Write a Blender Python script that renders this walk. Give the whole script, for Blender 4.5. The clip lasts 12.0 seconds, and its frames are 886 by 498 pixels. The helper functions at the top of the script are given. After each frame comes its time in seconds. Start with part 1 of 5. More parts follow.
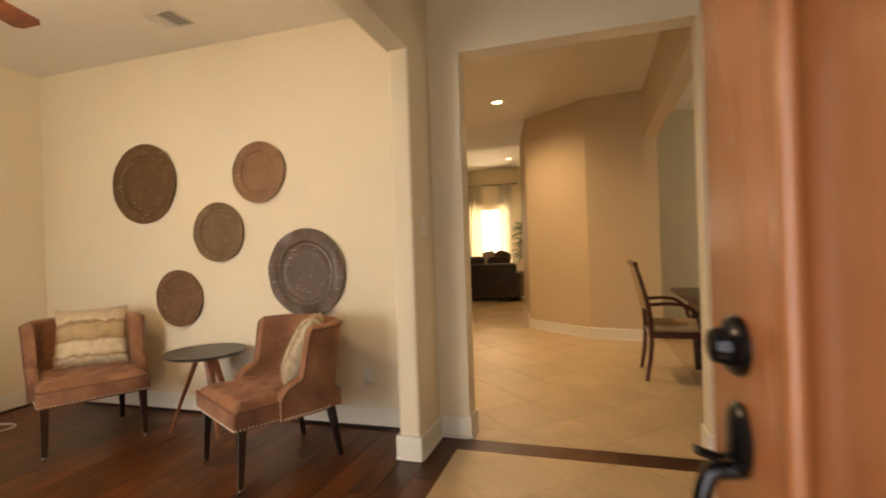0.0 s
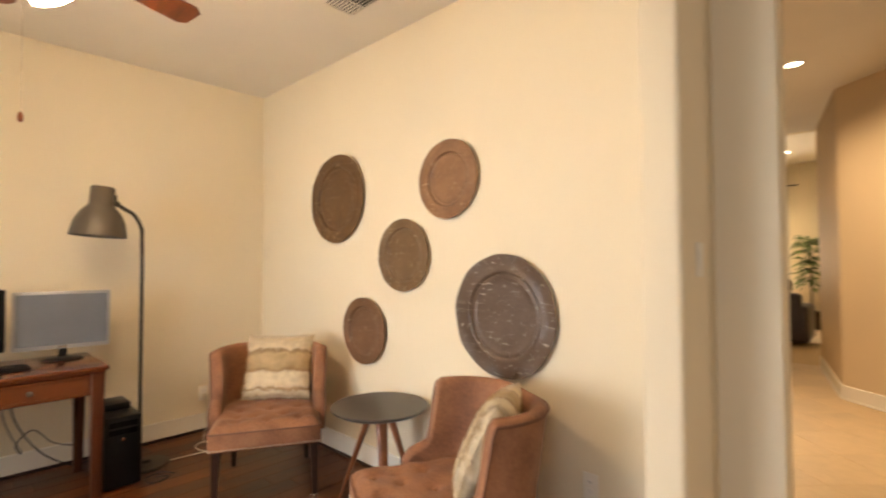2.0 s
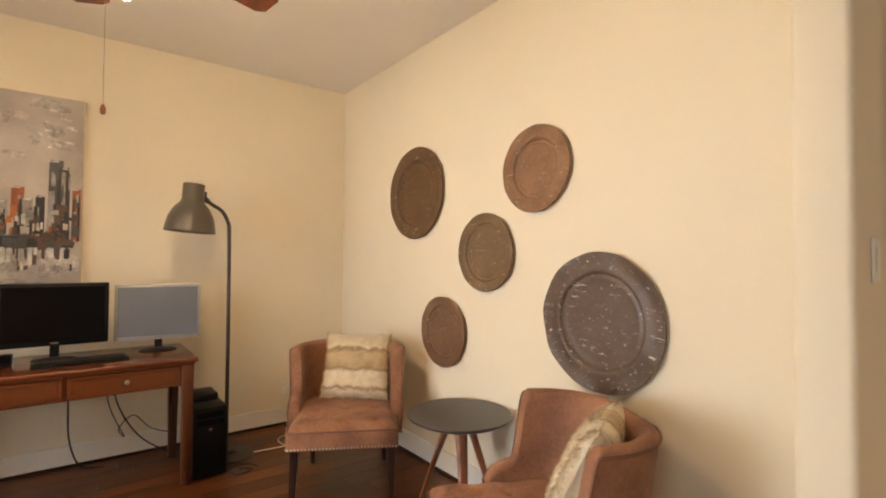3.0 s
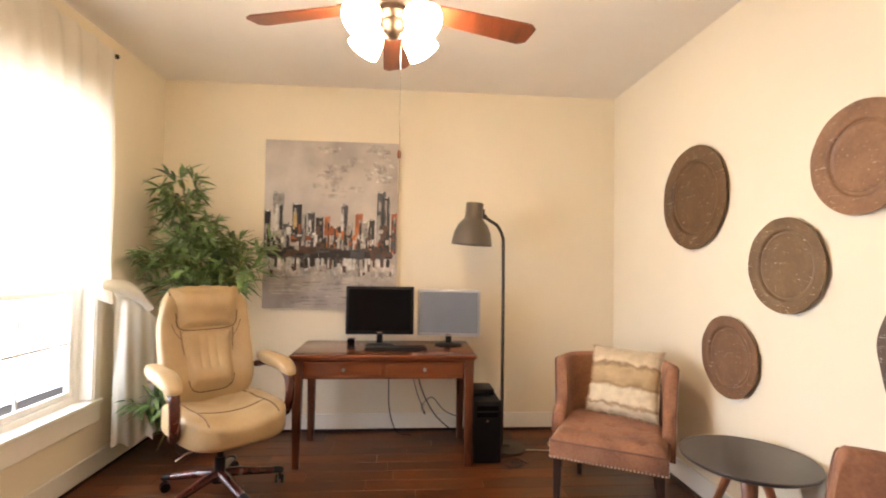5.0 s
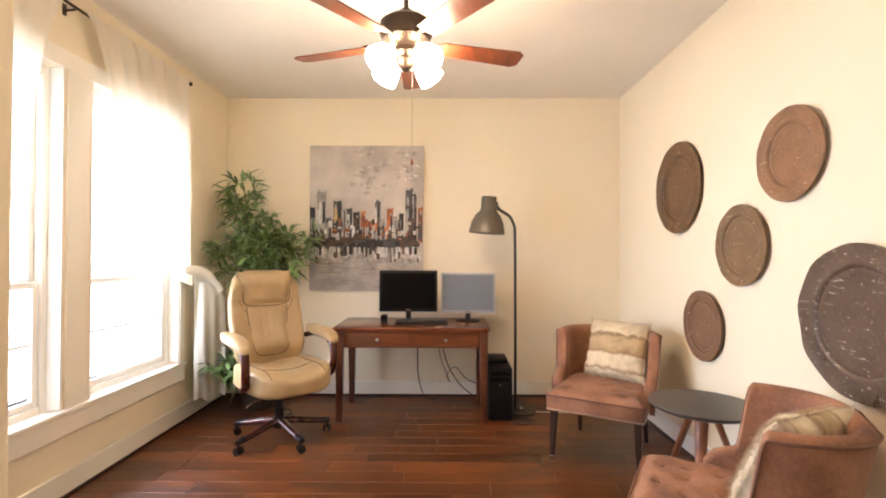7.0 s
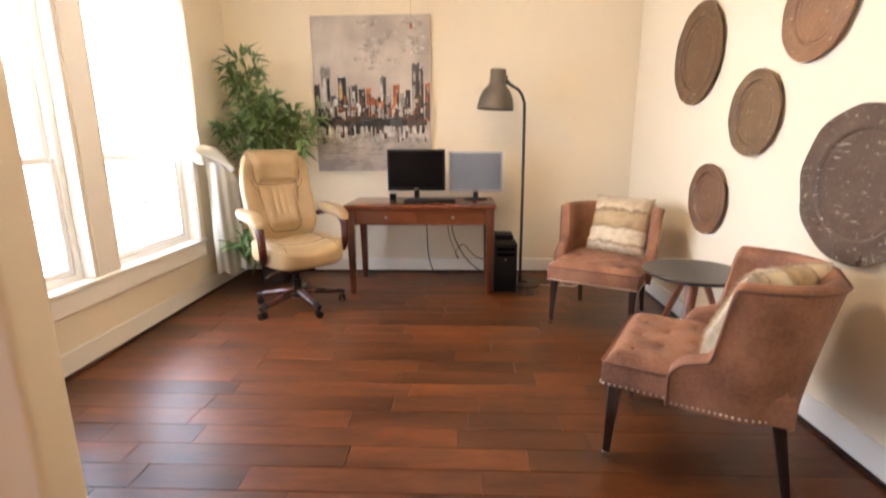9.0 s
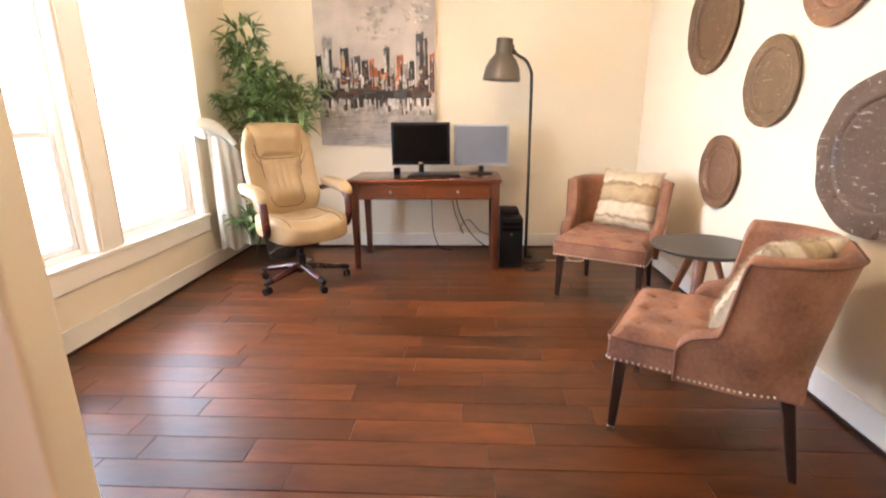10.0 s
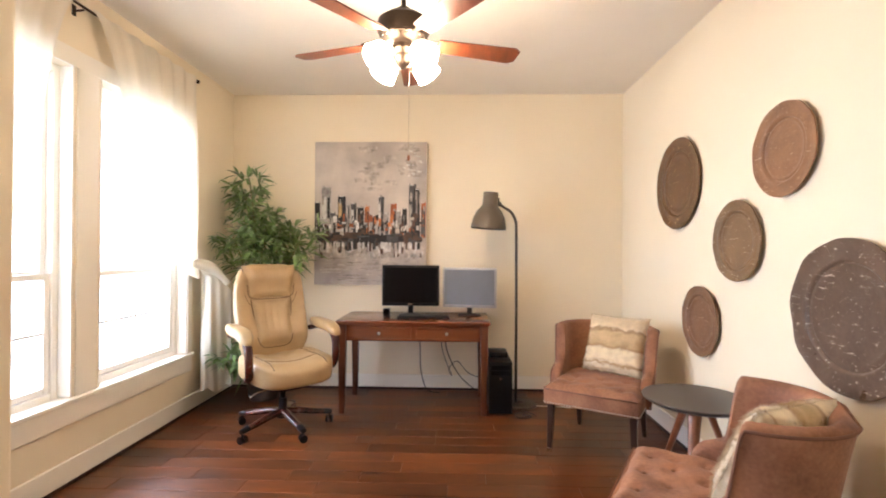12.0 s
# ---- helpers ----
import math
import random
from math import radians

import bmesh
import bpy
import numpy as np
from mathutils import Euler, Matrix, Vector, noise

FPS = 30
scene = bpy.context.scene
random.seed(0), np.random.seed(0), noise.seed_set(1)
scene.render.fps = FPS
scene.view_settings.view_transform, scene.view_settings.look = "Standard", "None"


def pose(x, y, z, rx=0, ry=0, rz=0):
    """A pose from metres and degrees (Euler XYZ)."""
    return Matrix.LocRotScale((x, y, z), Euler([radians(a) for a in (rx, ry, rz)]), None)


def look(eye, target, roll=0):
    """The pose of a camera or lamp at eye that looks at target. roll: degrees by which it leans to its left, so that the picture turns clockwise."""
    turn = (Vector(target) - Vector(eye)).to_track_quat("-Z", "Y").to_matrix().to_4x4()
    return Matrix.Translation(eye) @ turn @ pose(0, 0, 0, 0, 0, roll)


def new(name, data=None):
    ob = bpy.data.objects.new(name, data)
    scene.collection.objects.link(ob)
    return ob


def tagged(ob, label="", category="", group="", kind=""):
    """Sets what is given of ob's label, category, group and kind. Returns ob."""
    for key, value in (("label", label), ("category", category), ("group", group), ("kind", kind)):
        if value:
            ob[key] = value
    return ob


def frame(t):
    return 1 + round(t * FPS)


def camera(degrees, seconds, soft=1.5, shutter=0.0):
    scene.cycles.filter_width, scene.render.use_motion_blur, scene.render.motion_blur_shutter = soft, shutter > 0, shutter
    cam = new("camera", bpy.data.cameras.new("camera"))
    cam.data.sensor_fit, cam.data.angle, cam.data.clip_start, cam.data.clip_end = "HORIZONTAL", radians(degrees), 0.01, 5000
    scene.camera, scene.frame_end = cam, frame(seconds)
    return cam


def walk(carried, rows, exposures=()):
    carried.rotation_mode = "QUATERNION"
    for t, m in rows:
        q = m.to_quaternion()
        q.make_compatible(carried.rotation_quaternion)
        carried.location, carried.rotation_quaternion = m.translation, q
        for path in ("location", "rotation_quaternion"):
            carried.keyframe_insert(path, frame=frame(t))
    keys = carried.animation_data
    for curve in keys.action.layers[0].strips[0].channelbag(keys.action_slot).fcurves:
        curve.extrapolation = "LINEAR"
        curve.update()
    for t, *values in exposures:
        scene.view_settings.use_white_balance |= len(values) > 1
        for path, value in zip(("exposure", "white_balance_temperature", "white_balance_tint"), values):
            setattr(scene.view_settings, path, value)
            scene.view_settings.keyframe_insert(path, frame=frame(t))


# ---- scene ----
cam = camera(85.7, 12.0, 1.9, 0.5)
PATH = [
    (0, (0.473, 0.09, 1.221), (-0.118, 2.001, 1.218), -1.9),
    (0.5, (0.38, 0.419, 1.244), (-0.423, 2.25, 1.225), -1.2),
    (1, (0.313, 0.714, 1.312), (-0.737, 2.416, 1.302), 1.8),
    (1.5, (0.153, 0.94, 1.327), (-1.073, 2.518, 1.395), 1.1),
    (2, (-0.022, 1.08, 1.352), (-1.394, 2.535, 1.41), -0.2),
    (2.5, (-0.146, 1.19, 1.364), (-1.746, 2.388, 1.453), 2.3),
    (3, (-0.194, 1.202, 1.353), (-1.783, 2.416, 1.4), 0.4),
    (3.5, (-0.235, 1.139, 1.377), (-1.949, 2.169, 1.433), 1.5),
    (3.7, (-0.246, 1.135, 1.398), (-2.041, 2.014, 1.478), 1.7),
    (5.3, (-0.039, 1.322, 1.378), (-2.035, 1.4, 1.474), 0.5),
    (5.5, (0.032, 1.335, 1.362), (-1.963, 1.392, 1.492), 0.2),
    (6, (0.219, 1.353, 1.336), (-1.779, 1.427, 1.393), 0.3),
    (6.5, (0.343, 1.394, 1.346), (-1.657, 1.403, 1.393), 0.3),
    (8.3, (0.518, 1.507, 1.323), (-1.477, 1.426, 1.203), -0.5),
    (8.5, (0.511, 1.513, 1.306), (-1.477, 1.433, 1.111), -0.4),
    (9, (0.483, 1.51, 1.258), (-1.467, 1.429, 0.824), -0.4),
    (9.5, (0.462, 1.511, 1.226), (-1.45, 1.421, 0.646), -0.6),
    (10, (0.451, 1.512, 1.239), (-1.475, 1.409, 0.709), -0.6),
    (10.5, (0.456, 1.51, 1.294), (-1.518, 1.393, 0.996), -0.3),
    (11, (0.471, 1.49, 1.33), (-1.524, 1.367, 1.257), 0.2),
    (11.5, (0.47, 1.489, 1.332), (-1.526, 1.369, 1.32), 0.2),
    (12, (0.47, 1.517, 1.333), (-1.529, 1.456, 1.341), 0.4),
]
EXPOSURES = [(0.0, -0.89, 8400, 20), (0.5, -0.70, 8020, 19), (1.0, -0.47, 7750, 18), (1.5, -0.38, 7600, 18), (2.5, -0.52, 7400, 19), (3.0, -0.57, 7300, 19), (3.7, -0.62, 7250, 19), (5.5, 0.0, 6500, 21), (8.5, -0.06, 6250, 21), (9.5, 0.22, 6080, 21), (10.0, 0.36, 6080, 21), (10.5, 0.47, 6120, 21), (11.2, 0.2, 6120, 21), (12.0, -0.04, 6120, 21)]
walk(cam, [(t, look(eye, target, roll)) for t, eye, target, roll in PATH], EXPOSURES)

# ---- world and lights ----
world = bpy.data.worlds.new("sky")
scene.world = world
world.use_nodes = True
_n = world.node_tree.nodes
_sky = _n.new("ShaderNodeTexSky")
_sky.sky_type = "NISHITA"
_sky.sun_disc = False
_sky.sun_elevation, _sky.sun_rotation = radians(35), radians(351)
world.node_tree.links.new(_sky.outputs[0], _n["Background"].inputs[0])
_n["Background"].inputs[1].default_value = 0.12

SUN = bpy.data.lights.new("sun", "SUN")
SUN.energy, SUN.angle, SUN.color = 2.2, radians(3), (1.0, 0.93, 0.82)
new("sun", SUN).matrix_world = look((-3, 20, 14), (0, 0, 0))


def area_lamp(name, eye, target, w, h, watts, color):
    d = bpy.data.lights.new(name, "AREA")
    d.shape, d.size, d.size_y, d.energy, d.color = "RECTANGLE", w, h, watts, color
    ob = new(name, d)
    ob.matrix_world = look(eye, target)
    return ob


DAY = (0.79, 0.905, 1.0)
area_lamp("window_daylight", (-2.95, -1.55, 1.65), (-2.85, 1.9, 0.30), 4.9, 3.3, 570, DAY).data.spread = radians(150)
area_lamp("doorway_daylight", (0.28, -1.15, 1.15), (0.28, 3, 1.0), 1.3, 2.3, 48, DAY)
area_lamp("living_room_daylight", (-2.35, 14.5, 1.6), (-2.0, 5, 1.2), 1.2, 1.5, 380, (1.0, 0.9, 0.68))
# added fill lamp inside the dining room, whose walls have no window
area_lamp("dining_room_fill", (4.3, 5.2, 1.5), (1, 5.2, 1.2), 1.6, 1.4, 50, (1.0, 0.93, 0.8))


def can_lamp(x, y, z, watts):
    d = bpy.data.lights.new("can_bulb", "SPOT")
    d.energy, d.spot_size, d.spot_blend, d.shadow_soft_size, d.color = watts, radians(150), 1.0, 0.08, (1.0, 0.79, 0.52)
    new("can_bulb", d).matrix_world = look((x, y, z), (x, y, 0))


can_lamp(-0.49, 4.64, 3.05, 240)
can_lamp(-0.62, 6.19, 3.05, 265)
can_lamp(-1.50, 12.5, 3.45, 160)

# ---- materials ----


def material(name, color, rough=0.6, metal=0.0, var=0.12, scale=6.0, fine=90.0, bump=0.05, stretch=(1, 1, 1), spec=0.5, rnd=0.0, second=None, sheen=0.0, coat=0.0, island=False):
    """A surface with grain at two scales, fine relief and uneven gloss."""
    m = bpy.data.materials.new(name)
    m.use_nodes = True
    nt = m.node_tree
    n, ln = nt.nodes, nt.links
    b = n["Principled BSDF"]
    tc, mp = n.new("ShaderNodeTexCoord"), n.new("ShaderNodeMapping")
    mp.inputs["Scale"].default_value = stretch
    ln.new(tc.outputs["Object"], mp.inputs[0])
    big, small = n.new("ShaderNodeTexNoise"), n.new("ShaderNodeTexNoise")
    big.inputs["Scale"].default_value, small.inputs["Scale"].default_value = scale, fine
    big.inputs["Detail"].default_value, small.inputs["Detail"].default_value = 4, 5
    ln.new(mp.outputs[0], big.inputs["Vector"])
    ln.new(mp.outputs[0], small.inputs["Vector"])
    add = n.new("ShaderNodeMath")
    add.operation = "MULTIPLY_ADD"
    add.inputs[1].default_value = 0.4
    ln.new(small.outputs[0], add.inputs[0])
    ln.new(big.outputs[0], add.inputs[2])
    ramp = n.new("ShaderNodeValToRGB")
    dark = second or tuple(c * (1 - var * 2) for c in color)
    light = color if second else tuple(min(1, c * (1 + var * 0.6)) for c in color)
    ramp.color_ramp.elements[0].position, ramp.color_ramp.elements[1].position = 0.45, 0.95
    ramp.color_ramp.elements[0].color, ramp.color_ramp.elements[1].color = (*dark, 1), (*light, 1)
    ln.new(add.outputs[0], ramp.inputs[0])
    out = ramp.outputs[0]
    if rnd:
        oi, hsv, mr = n.new("ShaderNodeNewGeometry" if island else "ShaderNodeObjectInfo"), n.new("ShaderNodeHueSaturation"), n.new("ShaderNodeMapRange")
        mr.inputs[3].default_value, mr.inputs[4].default_value = 1 - rnd, 1 + rnd
        pick = oi.outputs["Random Per Island" if island else "Random"]
        ln.new(pick, mr.inputs[0])
        if not island:
            far = n.new("ShaderNodeMath")
            far.operation = "MULTIPLY"
            far.inputs[1].default_value = 43.0
            ln.new(pick, far.inputs[0])
            ln.new(far.outputs[0], mp.inputs["Location"])
        ln.new(mr.outputs[0], hsv.inputs["Value"])
        ln.new(out, hsv.inputs["Color"])
        out = hsv.outputs[0]
    ln.new(out, b.inputs["Base Color"])
    rr = n.new("ShaderNodeMapRange")
    rr.inputs[3].default_value, rr.inputs[4].default_value = max(0.02, rough - 0.08), min(1, rough + 0.08)
    ln.new(big.outputs[0], rr.inputs[0])
    ln.new(rr.outputs[0], b.inputs["Roughness"])
    bp = n.new("ShaderNodeBump")
    bp.inputs["Strength"].default_value, bp.inputs["Distance"].default_value = bump, 0.004
    ln.new(small.outputs[0], bp.inputs["Height"])
    ln.new(bp.outputs[0], b.inputs["Normal"])
    b.inputs["Metallic"].default_value = metal
    b.inputs["Specular IOR Level"].default_value = spec
    b.inputs["Sheen Weight"].default_value = sheen
    b.inputs["Coat Weight"].default_value = coat
    b.inputs["Coat Roughness"].default_value = 0.15
    return m


def glowing(name, color, strength):
    m = bpy.data.materials.new(name)
    m.use_nodes = True
    b = m.node_tree.nodes["Principled BSDF"]
    b.inputs["Base Color"].default_value = (0.9, 0.88, 0.82, 1)
    b.inputs["Emission Color"].default_value = (*color, 1)
    b.inputs["Emission Strength"].default_value = strength
    return m


PAINT = material("cream_wall_paint", (0.81, 0.715, 0.54), 0.75, var=0.02, scale=1.5, fine=140, bump=0.12)
PAINT_HALL = material("tan_wall_paint", (0.66, 0.52, 0.34), 0.75, var=0.025, scale=1.5, fine=140, bump=0.12)
PAINT_DINING = material("sage_wall_paint", (0.58, 0.54, 0.38), 0.75, var=0.025, scale=1.5, fine=140, bump=0.12)
CEIL = material("ceiling_paint", (0.85, 0.80, 0.715), 0.85, var=0.02, scale=2, fine=160, bump=0.2)
TRIM = material("white_trim_paint", (0.83, 0.79, 0.70), 0.42, var=0.015, scale=3, fine=60, bump=0.03)
VINYL = material("window_vinyl", (0.86, 0.83, 0.76), 0.38, var=0.01, bump=0.02)
DARKWOOD = material("espresso_leg_wood", (0.035, 0.016, 0.011), 0.35, var=0.3, scale=5, fine=60, stretch=(6, 6, 0.6))
CHERRY = material("cherry_desk_wood", (0.15, 0.038, 0.012), 0.24, var=0.14, scale=3, fine=45, bump=0.02, stretch=(6, 0.8, 6), coat=0.4)
CHERRY_V = material("cherry_leg_wood", (0.11, 0.032, 0.013), 0.3, var=0.3, scale=3, fine=45, bump=0.04, stretch=(8, 8, 0.8), coat=0.4)
MAHOGANY = material("mahogany_chair_wood", (0.075, 0.016, 0.010), 0.25, var=0.3, scale=4, fine=40, stretch=(3, 3, 3), coat=0.5)
WALNUT = material("walnut_table_leg", (0.33, 0.115, 0.05), 0.35, var=0.25, scale=4, fine=50, stretch=(8, 8, 0.8))
TABLETOP = material("slate_grey_tabletop", (0.062, 0.056, 0.055), 0.36, var=0.25, scale=6, fine=80, bump=0.03)
SUEDE = material("brown_suede", (0.39, 0.182, 0.094), 0.75, var=0.16, scale=5.0, fine=70, bump=0.30, sheen=0.05, second=(0.145, 0.056, 0.029))
PIPING = material("dark_suede_piping", (0.19, 0.085, 0.052), 0.8, var=0.15, scale=9)
NAIL = material("nailhead_metal", (0.85, 0.78, 0.66), 0.3, metal=0.9, var=0.1)
LEATHER = material("tan_leather", (0.435, 0.305, 0.155), 0.38, var=0.10, scale=6, fine=120, bump=0.16, second=(0.33, 0.222, 0.107))
SEAM = material("leather_seam", (0.12, 0.068, 0.03), 0.6, var=0.1)
BLACKPLASTIC = material("black_plastic", (0.006, 0.006, 0.007), 0.34, var=0.15, scale=10, bump=0.03, spec=0.22)
SILVER = material("glossy_silver_plastic", (0.42, 0.42, 0.43), 0.3, metal=0.35, var=0.05)
SCREEN_OFF = material("screen_black", (0.004, 0.004, 0.005), 0.18, var=0.05, bump=0.0, spec=0.12)
# window glare on a switched-off screen, put into its pale grey-blue base colour
SCREEN_GREY = material("screen_glare_grey", (0.15, 0.165, 0.19), 0.45, var=0.05, bump=0.0)
PEWTER = material("pewter_knob", (0.30, 0.27, 0.23), 0.35, metal=1.0, var=0.1)
CHROME = material("satin_metal", (0.62, 0.60, 0.57), 0.25, metal=1.0, var=0.05)
BRONZE = material("bronze_metal", (0.06, 0.042, 0.03), 0.4, metal=0.8, var=0.15)
LAMPGREY = material("lamp_grey_paint", (0.115, 0.094, 0.07), 0.42, metal=0.25, var=0.06, scale=5)
LAMPPOLE = material("lamp_pole_paint", (0.05, 0.042, 0.034), 0.4, metal=0.3, var=0.08)
CABLE = material("cable_rubber", (0.02, 0.02, 0.02), 0.5, var=0.1)
CABLE_WHITE = material("white_cable", (0.72, 0.66, 0.52), 0.5, var=0.05)
IRON = material("dark_door_iron", (0.045, 0.045, 0.05), 0.14, metal=0.9, var=0.2)
DOORWOOD = material("front_door_wood", (0.50, 0.185, 0.068), 0.26, var=0.16, scale=1.6, fine=30, bump=0.06, stretch=(5, 5, 0.5), coat=0.7)
BLADEWOOD = material("fan_blade_wood", (0.20, 0.055, 0.022), 0.35, var=0.25, scale=4, fine=40, stretch=(1, 6, 6))
GLOBE = glowing("lit_glass_shade", (1.0, 0.80, 0.52), 104.0)
CANGLOW = glowing("lit_can_lens", (1.0, 0.88, 0.66), 14.0)
CONCRETE = material("pale_concrete", (0.42, 0.40, 0.36), 0.9, var=0.08, scale=1.2, fine=30)
CARPET = material("beige_carpet", (0.47, 0.33, 0.18), 0.95, var=0.1, scale=12, fine=220, bump=0.5)
TILE = material("beige_floor_tile", (0.56, 0.415, 0.245), 0.46, var=0.10, scale=2.6, fine=26, bump=0.003, rnd=0.05)
GROUT = material("tile_grout", (0.52, 0.38, 0.21), 0.9, var=0.1, scale=20)
SOFA = material("dark_brown_leather", (0.030, 0.017, 0.013), 0.4, var=0.2, scale=6)
LEAF = material("plant_leaf", (0.185, 0.285, 0.095), 0.36, var=0.3, scale=9, fine=60, rnd=0.55, island=True)
STEM = material("plant_stem", (0.20, 0.15, 0.06), 0.7, var=0.2, scale=20)
POT = material("woven_pot", (0.06, 0.045, 0.035), 0.7, var=0.2, scale=30)


def wood_floor_material():
    m = material("hardwood_plank", (0.140, 0.0400, 0.0098), 0.34, var=0.3, scale=2.2, fine=13, bump=0.002, stretch=(3.2, 0.8, 1), rnd=0.36, second=(0.040, 0.0110, 0.0036), spec=0.36)
    return m


PLANK = wood_floor_material()
SUBFLOOR = material("floor_joint", (0.012, 0.006, 0.004), 0.8, var=0.1)


def sheer_material(name, clear, tint=(0.92, 0.87, 0.77)):
    m = bpy.data.materials.new(name)
    m.use_nodes = True
    n, ln = m.node_tree.nodes, m.node_tree.links
    n.remove(n["Principled BSDF"])
    d, t, p = (n.new("ShaderNodeBsdf" + k) for k in ("Diffuse", "Translucent", "Transparent"))
    w = n.new("ShaderNodeTexWave")
    w.inputs["Scale"].default_value, w.inputs["Distortion"].default_value = 60, 2
    mixc = n.new("ShaderNodeMix")
    mixc.data_type = "RGBA"
    mixc.inputs[6].default_value, mixc.inputs[7].default_value = (*(0.92 * c for c in tint), 1), (*tint, 1)
    ln.new(w.outputs[0], mixc.inputs[0])
    ln.new(mixc.outputs[2], d.inputs[0])
    ln.new(mixc.outputs[2], t.inputs[0])
    m1, m2 = n.new("ShaderNodeMixShader"), n.new("ShaderNodeMixShader")
    m1.inputs[0].default_value, m2.inputs[0].default_value = 0.5, clear
    ln.new(d.outputs[0], m1.inputs[1]), ln.new(t.outputs[0], m1.inputs[2])
    ln.new(m1.outputs[0], m2.inputs[1]), ln.new(p.outputs[0], m2.inputs[2])
    ln.new(m2.outputs[0], n["Material Output"].inputs[0])
    return m


SHEER = sheer_material("sheer_voile", 0.12)
GATHERED = sheer_material("gathered_voile", 0.02, (0.86, 0.82, 0.73))


def glass_material():
    m = bpy.data.materials.new("window_glass")
    m.use_nodes = True
    b = m.node_tree.nodes["Principled BSDF"]
    b.inputs["Transmission Weight"].default_value, b.inputs["Roughness"].default_value, b.inputs["IOR"].default_value = 1.0, 0.0, 1.05
    return m


GLASS = glass_material()

# ---- mesh helpers ----


def box(bm, x0, x1, y0, y1, z0, z1, bevel=0.0, seg=2):
    m = Matrix.Translation(((x0 + x1) / 2, (y0 + y1) / 2, (z0 + z1) / 2)) @ Matrix.Diagonal((abs(x1 - x0), abs(y1 - y0), abs(z1 - z0), 1))
    vs = bmesh.ops.create_cube(bm, size=1, matrix=m)["verts"]
    if bevel:
        es = list({e for v in vs for e in v.link_edges})
        bmesh.ops.bevel(bm, geom=es, offset=bevel, segments=seg, profile=0.5, affect="EDGES", clamp_overlap=True)
    return bm


def rod(bm, p0, p1, r0, r1=None, n=16):
    """A closed round or tapered bar between two points."""
    p0, p1 = Vector(p0), Vector(p1)
    d = p1 - p0
    m = Matrix.Translation((p0 + p1) / 2) @ d.to_track_quat("Z", "Y").to_matrix().to_4x4()
    bmesh.ops.create_cone(bm, cap_ends=True, segments=n, radius1=r0, radius2=r0 if r1 is None else r1, depth=d.length, matrix=m)
    return bm


def lathe(bm, prof, n=32, m=Matrix()):
    """Turns a profile of (radius, height) about the z axis."""
    rings = [[bm.verts.new(m @ Vector((r * math.cos(2 * math.pi * k / n), r * math.sin(2 * math.pi * k / n), z))) for k in range(n)] for r, z in prof]
    for a, b in zip(rings, rings[1:]):
        for k in range(n):
            bm.faces.new((a[k], a[(k + 1) % n], b[(k + 1) % n], b[k]))
    if prof[0][0] > 1e-4:
        bm.faces.new(rings[0][::-1])
    if prof[-1][0] > 1e-4:
        bm.faces.new(rings[-1])
    bmesh.ops.remove_doubles(bm, verts=bm.verts, dist=1e-6)
    bmesh.ops.recalc_face_normals(bm, faces=bm.faces)
    return bm


def smooth_path(pts, steps=6):
    """Catmull-Rom through the points."""
    p = [Vector(a) for a in pts]
    p = [2 * p[0] - p[1], *p, 2 * p[-1] - p[-2]]
    out = []
    for a, b, c, d in zip(p, p[1:], p[2:], p[3:]):
        for k in range(steps):
            t = k / steps
            out.append(0.5 * (2 * b + (c - a) * t + (2 * a - 5 * b + 4 * c - d) * t * t + (3 * b - a - 3 * c + d) * t ** 3))
    return out + [p[-2]]


def tube(bm, pts, r, n=8, flat=1.0):
    """A swept bar; r is a radius or one for each point; flat squeezes it along the frame's second axis."""
    pts = [Vector(p) for p in pts]
    rs = r if isinstance(r, (list, tuple)) else [r] * len(pts)
    up, rings = None, []
    for k, p in enumerate(pts):
        d = (pts[min(k + 1, len(pts) - 1)] - pts[max(k - 1, 0)]).normalized()
        if up is None:
            up = d.orthogonal().normalized() if abs(d.z) > 0.99 else Vector((0, 0, 1))
        side = d.cross(up).normalized()
        up = side.cross(d).normalized()
        rings.append([bm.verts.new(p + rs[k] * (math.cos(2 * math.pi * j / n) * side + flat * math.sin(2 * math.pi * j / n) * up)) for j in range(n)])
    for a, b in zip(rings, rings[1:]):
        for j in range(n):
            bm.faces.new((a[j], a[(j + 1) % n], b[(j + 1) % n], b[j]))
    bm.faces.new(rings[0][::-1]), bm.faces.new(rings[-1])
    bmesh.ops.recalc_face_normals(bm, faces=bm.faces)
    return bm


def sheet(bm, f, nu, nv, thick=0.0):
    """A surface f(u, v) over 0..1, given thickness."""
    vs = [[bm.verts.new(f(i / nu, j / nv)) for j in range(nv + 1)] for i in range(nu + 1)]
    fs = [bm.faces.new((vs[i][j], vs[i + 1][j], vs[i + 1][j + 1], vs[i][j + 1])) for i in range(nu) for j in range(nv)]
    if thick:
        bmesh.ops.recalc_face_normals(bm, faces=fs)
        bmesh.ops.solidify(bm, geom=fs, thickness=thick)
    return bm


def finish(name, bm, mat, smooth=40):
    me = bpy.data.meshes.new(name)
    bm.to_mesh(me)
    bm.free()
    me.materials.append(mat)
    if smooth:
        me.polygons.foreach_set("use_smooth", [True] * len(me.polygons))
        me.set_sharp_from_angle(angle=radians(smooth))
    return me


def part(name, bm, mat, parent, label="", smooth=40):
    ob = new(name, finish(name, bm, mat, smooth))
    ob.parent = parent
    if label:
        ob["label"] = label
    return ob


